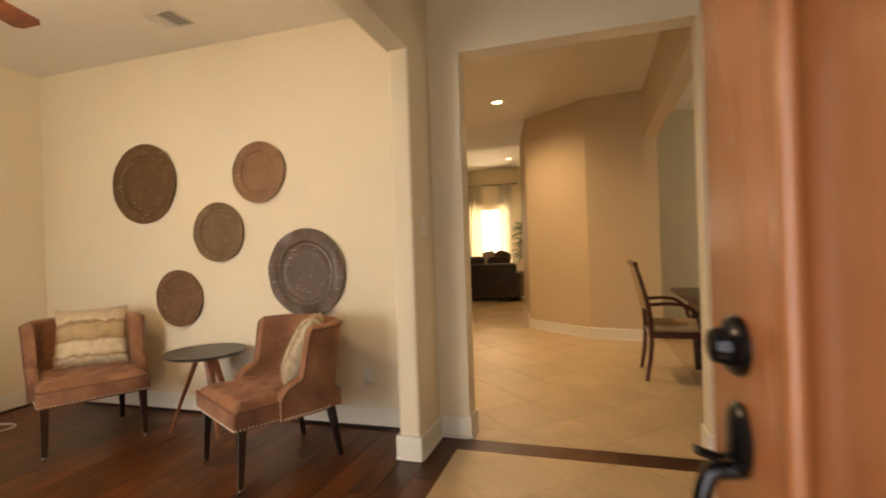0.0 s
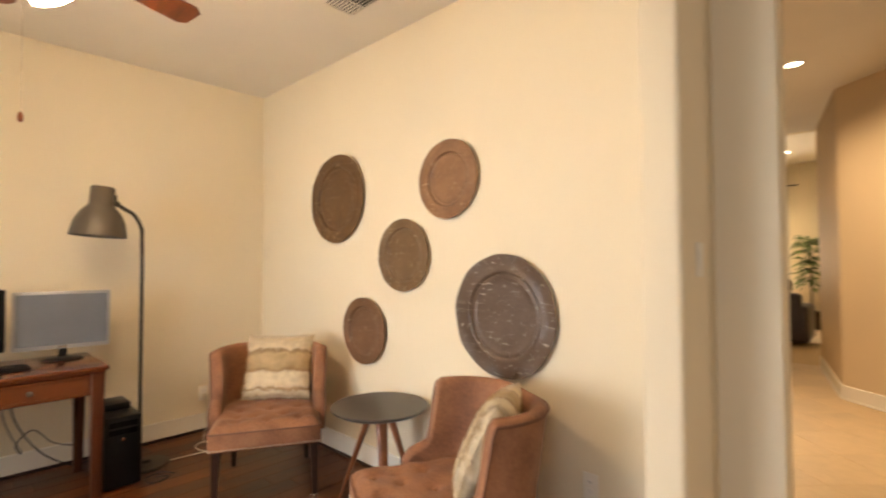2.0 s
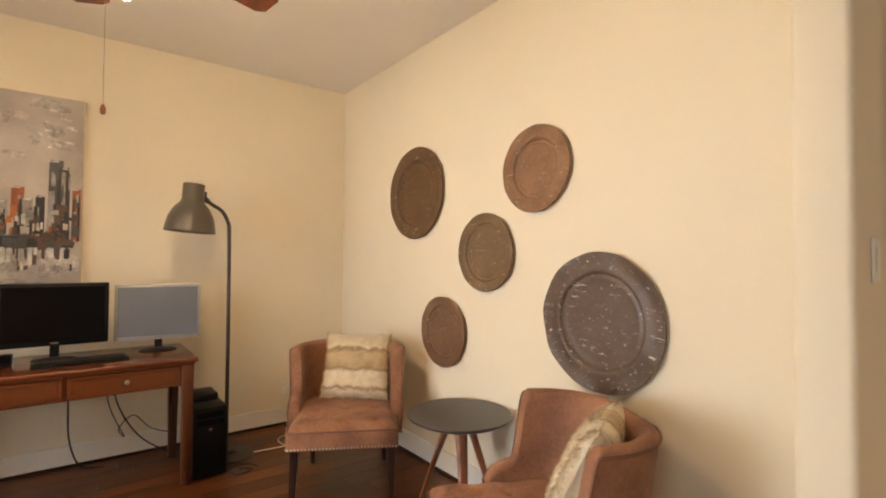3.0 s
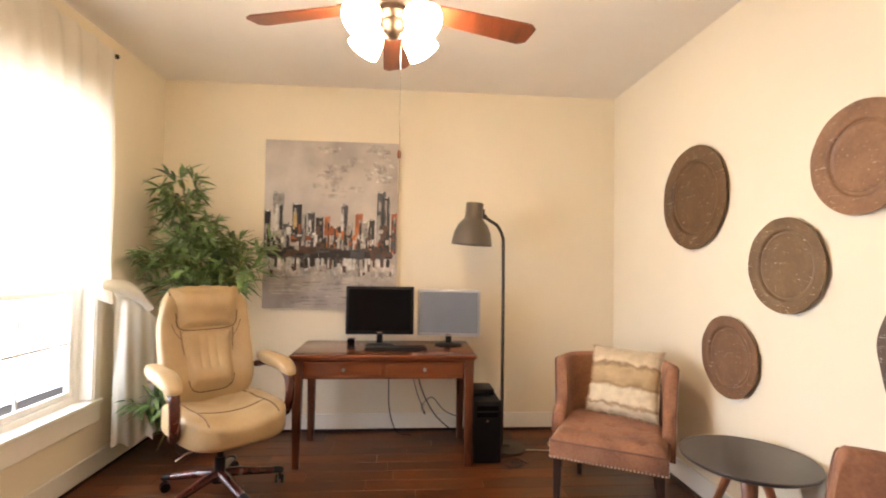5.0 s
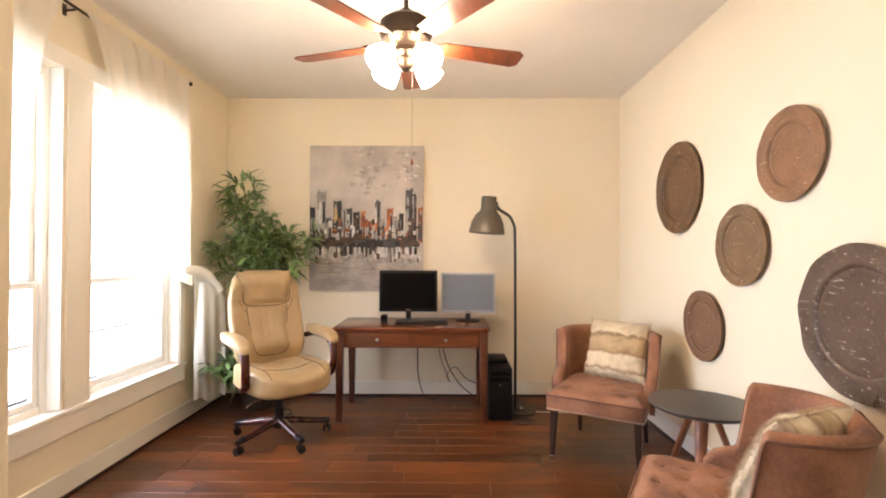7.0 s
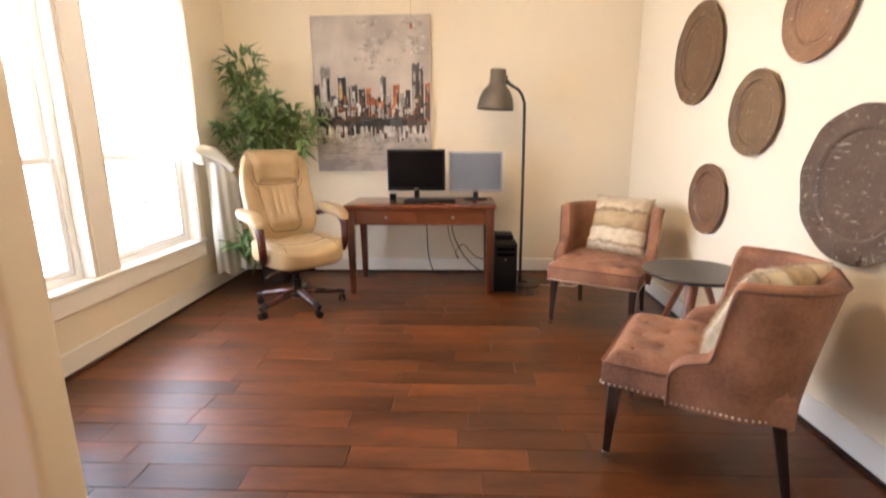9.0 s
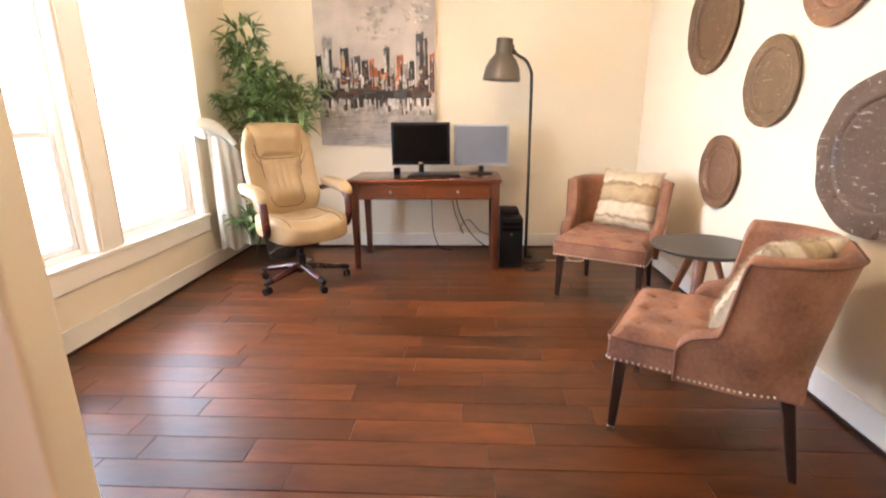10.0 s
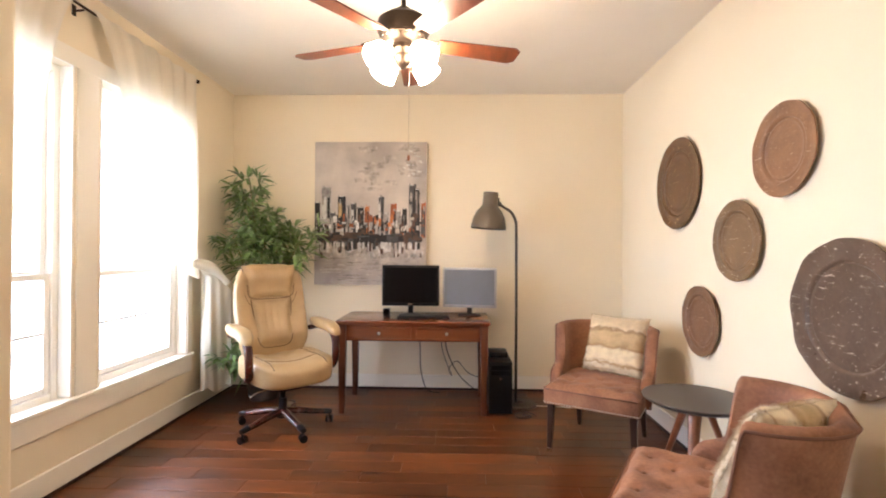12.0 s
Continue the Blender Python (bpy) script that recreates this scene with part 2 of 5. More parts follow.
def thing(name, label, category, group="", at=None):
    ob = tagged(new(name), label, category, group)
    ob.empty_display_size = 0.1
    ob.matrix_world = at or Matrix()
    return ob


def solid(name, bm, mat, label, category, group="", kind="", smooth=40):
    return tagged(new(name, finish(name, bm, mat, smooth)), label, category, group, kind)


def B():
    return bmesh.new()


def boxes(*rows):
    bm = B()
    for r in rows:
        box(bm, *r)
    return bm


# ---- the setting ----
XW, XE0, XE1, YS, YN = -4.14, -0.63, -0.50, -0.68, 3.09
ZC, ZH = 2.845, 3.08
HEAD = 2.38
FE, YD0, YD1 = 1.62, -0.20, -0.05


def structure(name, bm, mat, label, smooth=0):
    return solid(name, bm, mat, label, "structure", kind="structure", smooth=smooth)


structure("wall_west", boxes((XW - 0.12, XW, YS - 0.2, YN + 0.15, -0.05, 3.2)), PAINT, "cream painted office wall behind the desk")
WX = [(-3.345, -2.39), (-2.19, -1.235)]
WZ0, WZ1 = 0.47, 2.37
YS1 = YS - 0.16
structure("wall_south", boxes((XW, -3.345, YS1, YS, 0, ZC), (-2.39, -2.19, YS1, YS, WZ0, WZ1), (-1.235, -0.495, YS1, YS, 0, ZC),
                              (-3.345, -1.235, YS1, YS, 0, WZ0), (-3.345, -1.235, YS1, YS, WZ1, ZC)), PAINT, "cream painted office wall with two tall windows")
structure("wall_north", boxes((XW, XE0, YN, YN + 0.15, 0, 3.2), (XE0, -0.30, YN - 0.04, YN + 0.11, 0, 3.2), (1.075, FE + 0.12, YN - 0.04, YN + 0.11, 0, 3.2),
                              (-0.30, 1.075, YN - 0.04, YN + 0.11, 2.47, 3.2)), PAINT, "cream painted wall with the wide opening to the hall")


def bullnose_pier(bm, x0, x1, y0, y1, y_end, z0, z1, r=0.02):
    """A wall stub whose two corners at y_end are rounded."""
    other = y0 if y_end == y1 else y1
    sgn = 1 if y_end > other else -1
    pts = [(x0, other)]
    for cx, a0 in ((x0 + r, 180), (x1 - r, 90)):
        for k in range(7):
            a = radians(a0 - 15 * k)
            pts.append((cx + r * math.cos(a), y_end - sgn * r + sgn * r * math.sin(a)))
    pts.append((x1, other))
    lo = [bm.verts.new((x, y, z0)) for x, y in pts]
    hi = [bm.verts.new((x, y, z1)) for x, y in pts]
    bm.faces.new(lo[::-1]), bm.faces.new(hi)
    for k in range(len(pts)):
        bm.faces.new((lo[k], lo[(k + 1) % len(pts)], hi[(k + 1) % len(pts)], hi[k]))
    bmesh.ops.recalc_face_normals(bm, faces=bm.faces)
    return bm


bm = bullnose_pier(B(), XE0, XE1, 2.67, YN - 0.04, 2.67, 0, HEAD)
bullnose_pier(bm, XE0, XE1, YS, 0.475, 0.475, 0, HEAD)
box(bm, XE0, XE1, YS, YN - 0.04, HEAD, 3.2)
structure("wall_east", bm, PAINT, "cream painted wall with the rounded corners of the office opening", smooth=35)
structure("wall_front", boxes((XE1, -0.21, YD0, YD1, 0, 3.2), (0.775, FE, YD0, YD1, 0, 3.2), (-0.21, 0.775, YD0, YD1, 2.47, 3.2)), PAINT, "cream painted entry wall around the front door")
structure("wall_foyer", boxes((FE, FE + 0.12, YD0, YN - 0.04, 0, 3.2)), PAINT, "plain cream painted foyer wall")
structure("ceiling", boxes((XW, XE0, YS, YN, ZC, ZC + 0.12)), CEIL, "white office ceiling")
structure("ceiling_foyer", boxes((XE1, FE, YD1, YN - 0.04, ZH, ZH + 0.12)), CEIL, "white foyer ceiling")


def baseboard(bm, p0, p1, n, h=0.14, t=0.016, shoe_apart=False):
    """A board along a wall from p0 to p1, proud by t towards n."""
    (x0, y0), (x1, y1) = p0, p1
    d = Vector((x1 - x0, y1 - y0, 0))
    a = math.degrees(math.atan2(d.y, d.x))
    side = 1 if Vector((-d.y, d.x, 0)).dot(Vector((*n, 0))) > 0 else -1
    tmp = B()
    box(tmp, 0, d.length, 0, side * t, 0.0, h, 0.004, 1)
    if not shoe_apart:
        box(tmp, 0, d.length, 0, side * (t + 0.010), 0.0, 0.018, 0.004, 1)
    bmesh.ops.transform(tmp, matrix=pose(x0, y0, 0, 0, 0, a), verts=tmp.verts)
    me = bpy.data.meshes.new("tmp")
    tmp.to_mesh(me)
    tmp.free()
    bm.from_mesh(me)
    bpy.data.meshes.remove(me)
    return bm


for name, p0, p1, nn in [("baseboard_west", (XW, YS), (XW, YN), (1, 0)), ("baseboard_south", (XW + 0.02, YS), (XE0, YS), (0, 1)), ("baseboard_north", (XW + 0.02, YN), (XE0, YN), (0, -1)),
                         ("baseboard_hall_side", (XE1, YN - 0.04), (-0.30, YN - 0.04), (0, -1)), ("baseboard_hall_end", (1.075, YN - 0.04), (FE, YN - 0.04), (0, -1)),
                         ("baseboard_jamb", (-0.30, YN - 0.056), (-0.30, YN + 0.126), (1, 0)), ("baseboard_jamb_end", (1.075, YN - 0.056), (1.075, YN + 0.126), (-1, 0)),
                         ("baseboard_pier_face", (XE0 - 0.016, 2.67), (XE1 + 0.016, 2.67), (0, -1)), ("baseboard_pier_east", (XE1, 2.67), (XE1, YN - 0.04), (1, 0)), ("baseboard_pier_west", (XE0, 2.67), (XE0, YN), (-1, 0)),
                         ("baseboard_pillar_face", (XE0 - 0.016, 0.475), (XE1 + 0.016, 0.475), (0, 1)), ("baseboard_pillar_east", (XE1, YD1), (XE1, 0.475), (1, 0)), ("baseboard_pillar_west", (XE0, YS), (XE0, 0.475), (-1, 0))]:
    office = name in ("baseboard_west", "baseboard_south", "baseboard_north")
    structure(name, baseboard(B(), p0, p1, nn, shoe_apart=office), TRIM, "white painted baseboard", smooth=30)
for name, p0, p1, nn in [("trim_shoe_west", (XW + 0.0165, YS), (XW + 0.0165, YN), (1, 0)), ("trim_shoe_south", (XW + 0.04, YS + 0.0165), (XE0, YS + 0.0165), (0, 1)), ("trim_shoe_north", (XW + 0.04, YN - 0.0165), (XE0, YN - 0.0165), (0, -1))]:
    structure(name, baseboard(B(), p0, p1, nn, 0.02, 0.015, True), DARKWOOD, "dark stained shoe moulding along the baseboard", smooth=30)

# floors: base slabs; planks and tiles are laid on them at the end of the file
structure("ground", boxes((-60, 60, -80, -0.86, -0.25, -0.12)), CONCRETE, "pale ground outside the house")
FLOOR = structure("floor", boxes((XW, -0.34, YS, YN + 0.11, -0.1, -0.012), (-0.34, 1.075, 2.872, YN + 0.11, -0.1, -0.012)), SUBFLOOR, "dark glossy hardwood plank floor")
TILEFLOOR = structure("floor_tile", boxes((-0.34, FE, YD0, 2.872, -0.1, -0.0025), (1.075, FE, 2.872, YN + 0.11, -0.1, -0.0025), (-1.35, 1.31, YN + 0.11, 11.0, -0.1, -0.0025)), GROUT, "beige ceramic tile floor of foyer and hall")

# hall, dining and living rooms beyond the opening
structure("hall_ceiling", boxes((-3.2, 1.13, YN + 0.11, 8.94, ZH, ZH + 0.1)), CEIL, "white hall ceiling")
structure("hall_wall_west", boxes((-3.3, -3.2, YN + 0.11, 8.94, 0, ZH)), PAINT_HALL, "tan painted hall wall")


def prism(bm, pts, z0, z1):
    lo = [bm.verts.new((x, y, z0)) for x, y in pts]
    hi = [bm.verts.new((x, y, z1)) for x, y in pts]
    bm.faces.new(lo[::-1]), bm.faces.new(hi)
    for k in range(len(pts)):
        bm.faces.new((lo[k], lo[(k + 1) % len(pts)], hi[(k + 1) % len(pts)], hi[k]))
    bmesh.ops.recalc_face_normals(bm, faces=bm.faces)
    return bm


structure("hall_wall_angled", prism(B(), [(-0.41, 7.22), (0.44, 6.50), (1.13, 6.40), (1.28, 6.40), (1.28, 7.65), (-0.66, 8.94), (-0.72, 8.90)], 0, ZH), PAINT_HALL, "tan painted hall wall with an angled corner")
bm = B()
for p0, p1 in [((-0.41, 7.22), (0.44, 6.50)), ((0.44, 6.50), (1.13, 6.40)), ((-0.72, 8.90), (-0.41, 7.22))]:
    baseboard(bm, p0, p1, (-0.3, -1))
structure("hall_baseboard", bm, TRIM, "white painted hall baseboard", smooth=30)
structure("dining_header", boxes((1.13, 1.28, YN + 0.11, 6.40, 2.50, ZH)), PAINT_HALL, "tan painted header over the dining opening")
structure("dining_walls", boxes((1.28, 4.4, 7.65, 7.77, 0, ZH), (4.4, 4.5, YN + 0.11, 7.65, 0, ZH), (1.74, 4.4, YN, YN + 0.11, 0, ZH)), PAINT_DINING, "sage painted dining room walls")
structure("dining_ceiling", boxes((1.28, 4.4, YN + 0.11, 7.65, ZH, ZH + 0.1)), CEIL, "white dining room ceiling")
structure("dining_floor", boxes((1.31, 4.4, YN + 0.11, 7.65, -0.1, 0.004)), CARPET, "beige dining room carpet")
structure("living_walls", boxes((-6, 2, 14.0, 14.12, 0, 0.75), (-6, -2.95, 14.0, 14.12, 0.75, 2.35), (-1.75, 2, 14.0, 14.12, 0.75, 2.35), (-6, 2, 14.0, 14.12, 2.35, 3.6),
                                (-6.1, -6, 8.94, 14.12, 0, 3.6), (0.6, 0.7, 8.94, 14, 0, 3.6), (-0.72, 0.6, 8.94, 9.05, 0, 3.6), (-6, -3.2, 8.94, 9.05, 0, 3.6), (-3.2, -0.72, 8.94, 9.05, ZH, 3.6)), PAINT, "yellow cream living room walls")
structure("living_ceiling", boxes((-6, 0.6, 9.05, 14, 3.5, 3.6)), CEIL, "white living room ceiling")
structure("living_floor", boxes((-6, -1.35, 6.9, 11.0, -0.1, 0.004), (-6, 0.6, 11.0, 14, -0.1, 0.002)), TILE, "tan living room floor")

# ---- office windows ----
WINDOW_N = 0
for x0, x1 in WX:
    WINDOW_N += 1
    win = tagged(new(f"window_{WINDOW_N}"), "white vinyl double hung window with thin grilles", "window", "office windows", "structure")
    yg = YS - 0.115
    bm = B()
    for r in [(x0, x0 + 0.05, yg - 0.03, yg + 0.04, WZ0, WZ1), (x1 - 0.05, x1, yg - 0.03, yg + 0.04, WZ0, WZ1), (x0 + 0.05, x1 - 0.05, yg - 0.03, yg + 0.04, WZ0, WZ0 + 0.05), (x0 + 0.05, x1 - 0.05, yg - 0.03, yg + 0.04, WZ1 - 0.05, WZ1)]:
        box(bm, *r, 0.005, 1)
    part("window_frame", bm, VINYL, win)
    for k, (z0, z1, off) in enumerate([(WZ0 + 0.052, 1.19, 0.015), (1.172, WZ1 - 0.052, -0.012)]):
        a0, a1, y = x0 + 0.052, x1 - 0.052, yg + off
        bm = B()
        for r in [(a0, a0 + 0.035, y - 0.012, y + 0.014, z0, z1), (a1 - 0.035, a1, y - 0.012, y + 0.014, z0, z1), (a0 + 0.035, a1 - 0.035, y - 0.012, y + 0.014, z0, z0 + 0.035), (a0 + 0.035, a1 - 0.035, y - 0.012, y + 0.014, z1 - 0.035, z1)]:
            box(bm, *r, 0.004, 1)
        sash = part("sash", bm, VINYL, win)
        zm, xm = (z0 + z1) / 2, (a0 + a1) / 2
        part("grille", boxes((a0 + 0.035, a1 - 0.035, y - 0.004, y + 0.006, zm - 0.008, zm + 0.008), (xm - 0.008, xm + 0.008, y - 0.003, y + 0.005, z0 + 0.035, zm - 0.008), (xm - 0.008, xm + 0.008, y - 0.003, y + 0.005, zm + 0.008, z1 - 0.035)), VINYL, sash)
        pane = part("pane", boxes((a0 + 0.034, a1 - 0.034, y - 0.009, y - 0.006, z0 + 0.034, z1 - 0.034)), GLASS, sash, smooth=0)
        pane.visible_shadow = False
    part("window_reveal", boxes((x0 - 0.001, x0 + 0.012, yg + 0.042, YS + 0.004, WZ0 + 0.016, WZ1), (x1 - 0.012, x1 + 0.001, yg + 0.042, YS + 0.004, WZ0 + 0.016, WZ1)), TRIM, win, smooth=0)
structure("window_sill", box(box(B(), -3.42, -1.16, YS - 0.075, YS + 0.030, WZ0 - 0.016, WZ0 + 0.012, 0.006, 2), -3.40, -1.18, YS - 0.001, YS + 0.019, WZ0 - 0.132, WZ0 - 0.016, 0.004, 1), TRIM, "white painted window stool and apron", smooth=30)
structure("trim_casing", boxes((-3.40, -3.345, YS - 0.0005, YS + 0.014, WZ0 + 0.014, WZ1), (-1.235, -1.18, YS - 0.0005, YS + 0.014, WZ0 + 0.014, WZ1)), TRIM, "white painted side casing of the windows")
structure("trim_mullion", boxes((-2.37, -2.21, YS - 0.001, YS + 0.010, WZ0 + 0.014, WZ1 + 0.0), (-3.40, -1.18, YS - 0.0005, YS + 0.012, WZ1, WZ1 + 0.10)), TRIM, "cream painted mullion casing between the windows")

# ---- curtains ----


def curtain_panel(x_in, x_out, name):
    """A sheer panel on the rod, swept to the outer side, knotted there and falling to the floor."""
    s = 1 if x_out > x_in else -1
    w = abs(x_out - x_in)

    def f(u, v):
        zt = 2.715 - 1.62 * v
        inner = x_in + s * w * (0.45 * v ** 0.6 + 0.40 * max(0, (v - 0.7) / 0.3) ** 1.5)
        sag = max(0.0, v - 0.5) * 2 * (1 - u)
        x = inner + (x_out - inner) * u
        y = YS + 0.085 + 0.016 * math.sin(u * 42 + 2 * math.sin(v * 3)) * (0.35 + 0.65 * u) + 0.02 * v
        return (x, y, zt + 0.05 * sag)

    cur = thing(name, "sheer white curtain panel knotted to one side", "curtain", "sheer curtains")
    part("drape", sheet(B(), f, 70, 40, 0.0012), SHEER, cur, smooth=80)

    def tail(u, v):
        top = Vector((x_out + s * 0.03, YS + 0.10 + 0.03 * u, 1.16 - 0.04 * u))
        hang = Vector((x_out + s * (0.05 + 0.13 * u), YS + 0.10 + 0.19 * u, 1.12 - 0.13 * u ** 1.5))
        k = min(1.0, v / 0.2)
        k = k * k * (3 - 2 * k)
        p = top.lerp(hang, k) + Vector((0, 0, 0.035 * math.sin(math.pi * k)))
        d = max(0.0, (v - 0.2) / 0.8)
        p.z += (0.17 + 0.025 * math.sin(u * 9) - p.z) * d
        fold = (0.012 + 0.020 * d) * (math.sin(u * 9 + 2.2 * d + 1.3 * math.sin(u * 5 + d)) + 0.25 * math.sin(u * 19 - 3.0 * d)) * k + 0.03 * math.sin(d * 3) * (u - 0.4)
        return p + Vector((s * 0.85, -0.52, 0)) * fold

    part("tail", sheet(B(), tail, 72, 40, 0.0012), GATHERED, cur, smooth=80)
    pts = [(x_out - s * 0.09 + s * 0.24 * t, YS + 0.10 + 0.17 * t, 1.22 - 0.17 * t + 0.05 * math.sin(3.1 * t)) for t in (0, 0.2, 0.4, 0.6, 0.8, 1)]
    part("knot", tube(B(), smooth_path(pts), [0.030 + 0.026 * math.sin(math.pi * min(1, k / 26)) for k in range(31)], 16, 0.8), GATHERED, cur, smooth=80)
    return cur


curtain_panel(-2.215, -3.335, "curtain")
curtain_panel(-2.10, -1.235, "curtain")
YR = YS + 0.062
crod = thing("curtain_rod", "thin black metal curtain rod with ball ends", "curtain rod")
part("rod", rod(B(), (-3.36, YR, 2.705), (-1.20, YR, 2.705), 0.008, n=12), BRONZE, crod)
for x in (-3.37, -1.19):
    bm = B()
    bmesh.ops.create_uvsphere(bm, u_segments=14, v_segments=8, radius=0.016, matrix=pose(x, YR, 2.705))
    part("finial", bm, BRONZE, crod)
for x in (-3.30, -2.18, -1.26):
    part("bracket", box(rod(B(), (x, YS + 0.002, 2.685), (x, YR, 2.69), 0.006), x - 0.012, x + 0.012, YS + 0.0005, YS + 0.006, 2.66, 2.72), BRONZE, crod)

# ---- ceiling fan ----
FX, FY = -2.07, 1.22
fan = thing("ceiling_fan", "dark bronze ceiling fan with five wooden blades and lit shades", "ceiling fan", at=pose(FX, FY, 0))
part("canopy", lathe(B(), [(0.0, ZC), (0.075, ZC), (0.072, ZC - 0.03), (0.045, ZC - 0.065), (0.02, ZC - 0.07), (0.0, ZC - 0.07)]), BRONZE, fan)
part("downrod", rod(B(), (0, 0, 2.60), (0, 0, ZC - 0.06), 0.013), BRONZE, fan)
part("motor", lathe(B(), [(0, 2.625), (0.035, 2.625), (0.045, 2.60), (0.095, 2.585), (0.135, 2.555), (0.14, 2.50), (0.125, 2.472), (0.128, 2.462), (0.10, 2.44), (0.07, 2.425), (0.0, 2.425)], 40), BRONZE, fan)
for k in range(24):
    bm = B()
    a = 2 * math.pi * k / 24
    tmpm = Matrix.Rotation(a, 4, "Z") @ pose(0.123, 0, 2.452, 0, 38, 0)
    bmesh.ops.create_cube(bm, size=1, matrix=tmpm @ Matrix.Diagonal((0.03, 0.006, 0.004, 1)))
    part("vent_rib", bm, CHROME, fan, smooth=0)
part("light_kit", lathe(B(), [(0, 2.43), (0.06, 2.43), (0.065, 2.40), (0.05, 2.375), (0.055, 2.35), (0.04, 2.32), (0.018, 2.305), (0.0, 2.302)]), BRONZE, fan)
for k in range(5):
    a = radians(180 + 72 * k)
    rot = Matrix.Rotation(a, 4, "Z")

    def blade(u, v):
        r = 0.19 + 0.47 * u
        w = (0.052 + 0.018 * u) * (1 - max(0, (u - 0.93) / 0.07) ** 2 * 0.35)
        p = Vector((r, (v - 0.5) * 2 * w, 2.452 - (v - 0.5) * 2 * w * 0.2))
        return rot @ p

    bl = part("blade", sheet(B(), blade, 14, 5, 0.007), BLADEWOOD, fan)
    bm = B()
    tube(bm, [rot @ Vector(p) for p in ((0.10, 0, 2.468), (0.15, 0, 2.462), (0.20, 0, 2.462), (0.245, 0, 2.4635))], [0.014, 0.018, 0.03, 0.024], 10, 0.2)
    part("blade_iron", bm, BRONZE, bl)
for k in range(4):
    rot = Matrix.Rotation(radians(45 + 90 * k), 4, "Z")
    m = rot @ pose(0.095, 0, 2.385, 0, 180 - 52, 0)
    arm = part("shade_arm", tube(B(), smooth_path([rot @ Vector(p) for p in ((0.03, 0, 2.36), (0.07, 0, 2.40), (0.105, 0, 2.379))], 4), 0.009, 8), BRONZE, fan)
    part("glass_shade", lathe(B(), [(0.0, 0.0), (0.024, 0.0), (0.040, 0.02), (0.060, 0.05), (0.066, 0.085), (0.072, 0.12), (0.066, 0.122), (0.0, 0.10)], 24, m), GLOBE, fan, "lit frosted glass shade")
chain = part("pull_chain", rod(B(), (0.03, 0.035, 2.32), (0.03, 0.035, 1.838), 0.0009, n=6), CHROME, fan)
part("chain_knob", lathe(B(), [(0, 1.840), (0.004, 1.838), (0.0085, 1.823), (0.006, 1.808), (0, 1.806)], 12, pose(0.03, 0.035, 0)), WALNUT, chain)

# ---- ceiling vent ----
vent = thing("ceiling_vent", "white metal ceiling air vent with angled slats", "vent", at=pose(-2.235, 2.67, ZC))
part("backing", boxes((-0.118, 0.118, -0.092, 0.092, -0.003, -0.001)), BLACKPLASTIC, vent)
bm = B()
for r in [(-0.13, -0.118, -0.105, 0.105, -0.010, 0), (0.118, 0.13, -0.105, 0.105, -0.010, 0), (-0.118, 0.118, -0.105, -0.093, -0.010, 0), (-0.118, 0.118, 0.093, 0.105, -0.010, 0), (-0.005, 0.005, -0.093, 0.093, -0.010, -0.003)]:
    box(bm, *r, 0.003, 1)
part("vent_frame", bm, TRIM, vent)
for sx in (-1, 1):
    for k in range(8):
        bm = B()
        bmesh.ops.create_cube(bm, size=1, matrix=pose(sx * 0.0615, -0.077 + 0.022 * k, -0.007, 62 * sx, 0, 0) @ Matrix.Diagonal((0.108, 0.011, 0.0015, 1)))
        part("slat", bm, TRIM, vent, smooth=0)

# ---- wall plates ----


def wall_plate(x, z, r, mat, seed, rim, label, rip=0.0012):
    rnd = random.Random(seed)
    ph = [rnd.uniform(0, 6.3) for _ in range(4)]
    bm = B()
    n = 72
    prof = [(0.0, 0.010), (0.25, 0.010), (0.5, 0.0105), (rim - 0.10, 0.010), (rim - 0.075, 0.0135), (rim - 0.05, 0.010), (rim - 0.02, 0.010), (rim, 0.019), (rim + 0.035, 0.0225), (rim + 0.07, 0.019), (0.9, 0.022), (0.965, 0.025), (1.0, 0.026), (1.0, 0.018), (0.9, 0.014), (rim, 0.010), (0.5, 0.004), (0.0, 0.004)]

    def ring(q, h):
        out = []
        for k in range(n):
            a = 2 * math.pi * k / n
            edge = 1 + (0.008 * math.sin(2 * a + ph[0]) + 0.006 * math.sin(3 * a + ph[1]) + 0.002 * math.sin(13 * a + ph[2])) * q
            wav = rip * (math.sin(9 * a + ph[3]) + 0.6 * math.sin(4 * a + ph[1])) * max(0, (q - rim) / (1 - rim)) if q > rim else 0
            out.append(bm.verts.new((r * q * edge * math.cos(a), -(h + wav) - 0.004, r * q * edge * math.sin(a))))
        return out

    rings = [ring(q, h) for q, h in prof]
    for a, b in zip(rings, rings[1:]):
        for k in range(n):
            bm.faces.new((a[k], a[(k + 1) % n], b[(k + 1) % n], b[k]))
    bmesh.ops.remove_doubles(bm, verts=bm.verts, dist=1e-5)
    bmesh.ops.recalc_face_normals(bm, faces=bm.faces)
    pl = thing("wall_plate", label, "wall plate", "wall plates", at=pose(x, YN, z))
    part("plate", bm, mat, pl, smooth=50)
    part("hanger", rod(B(), (0, -0.0075, 0.06), (0, -0.0005, 0.06), 0.012), BRONZE, pl)
    return pl


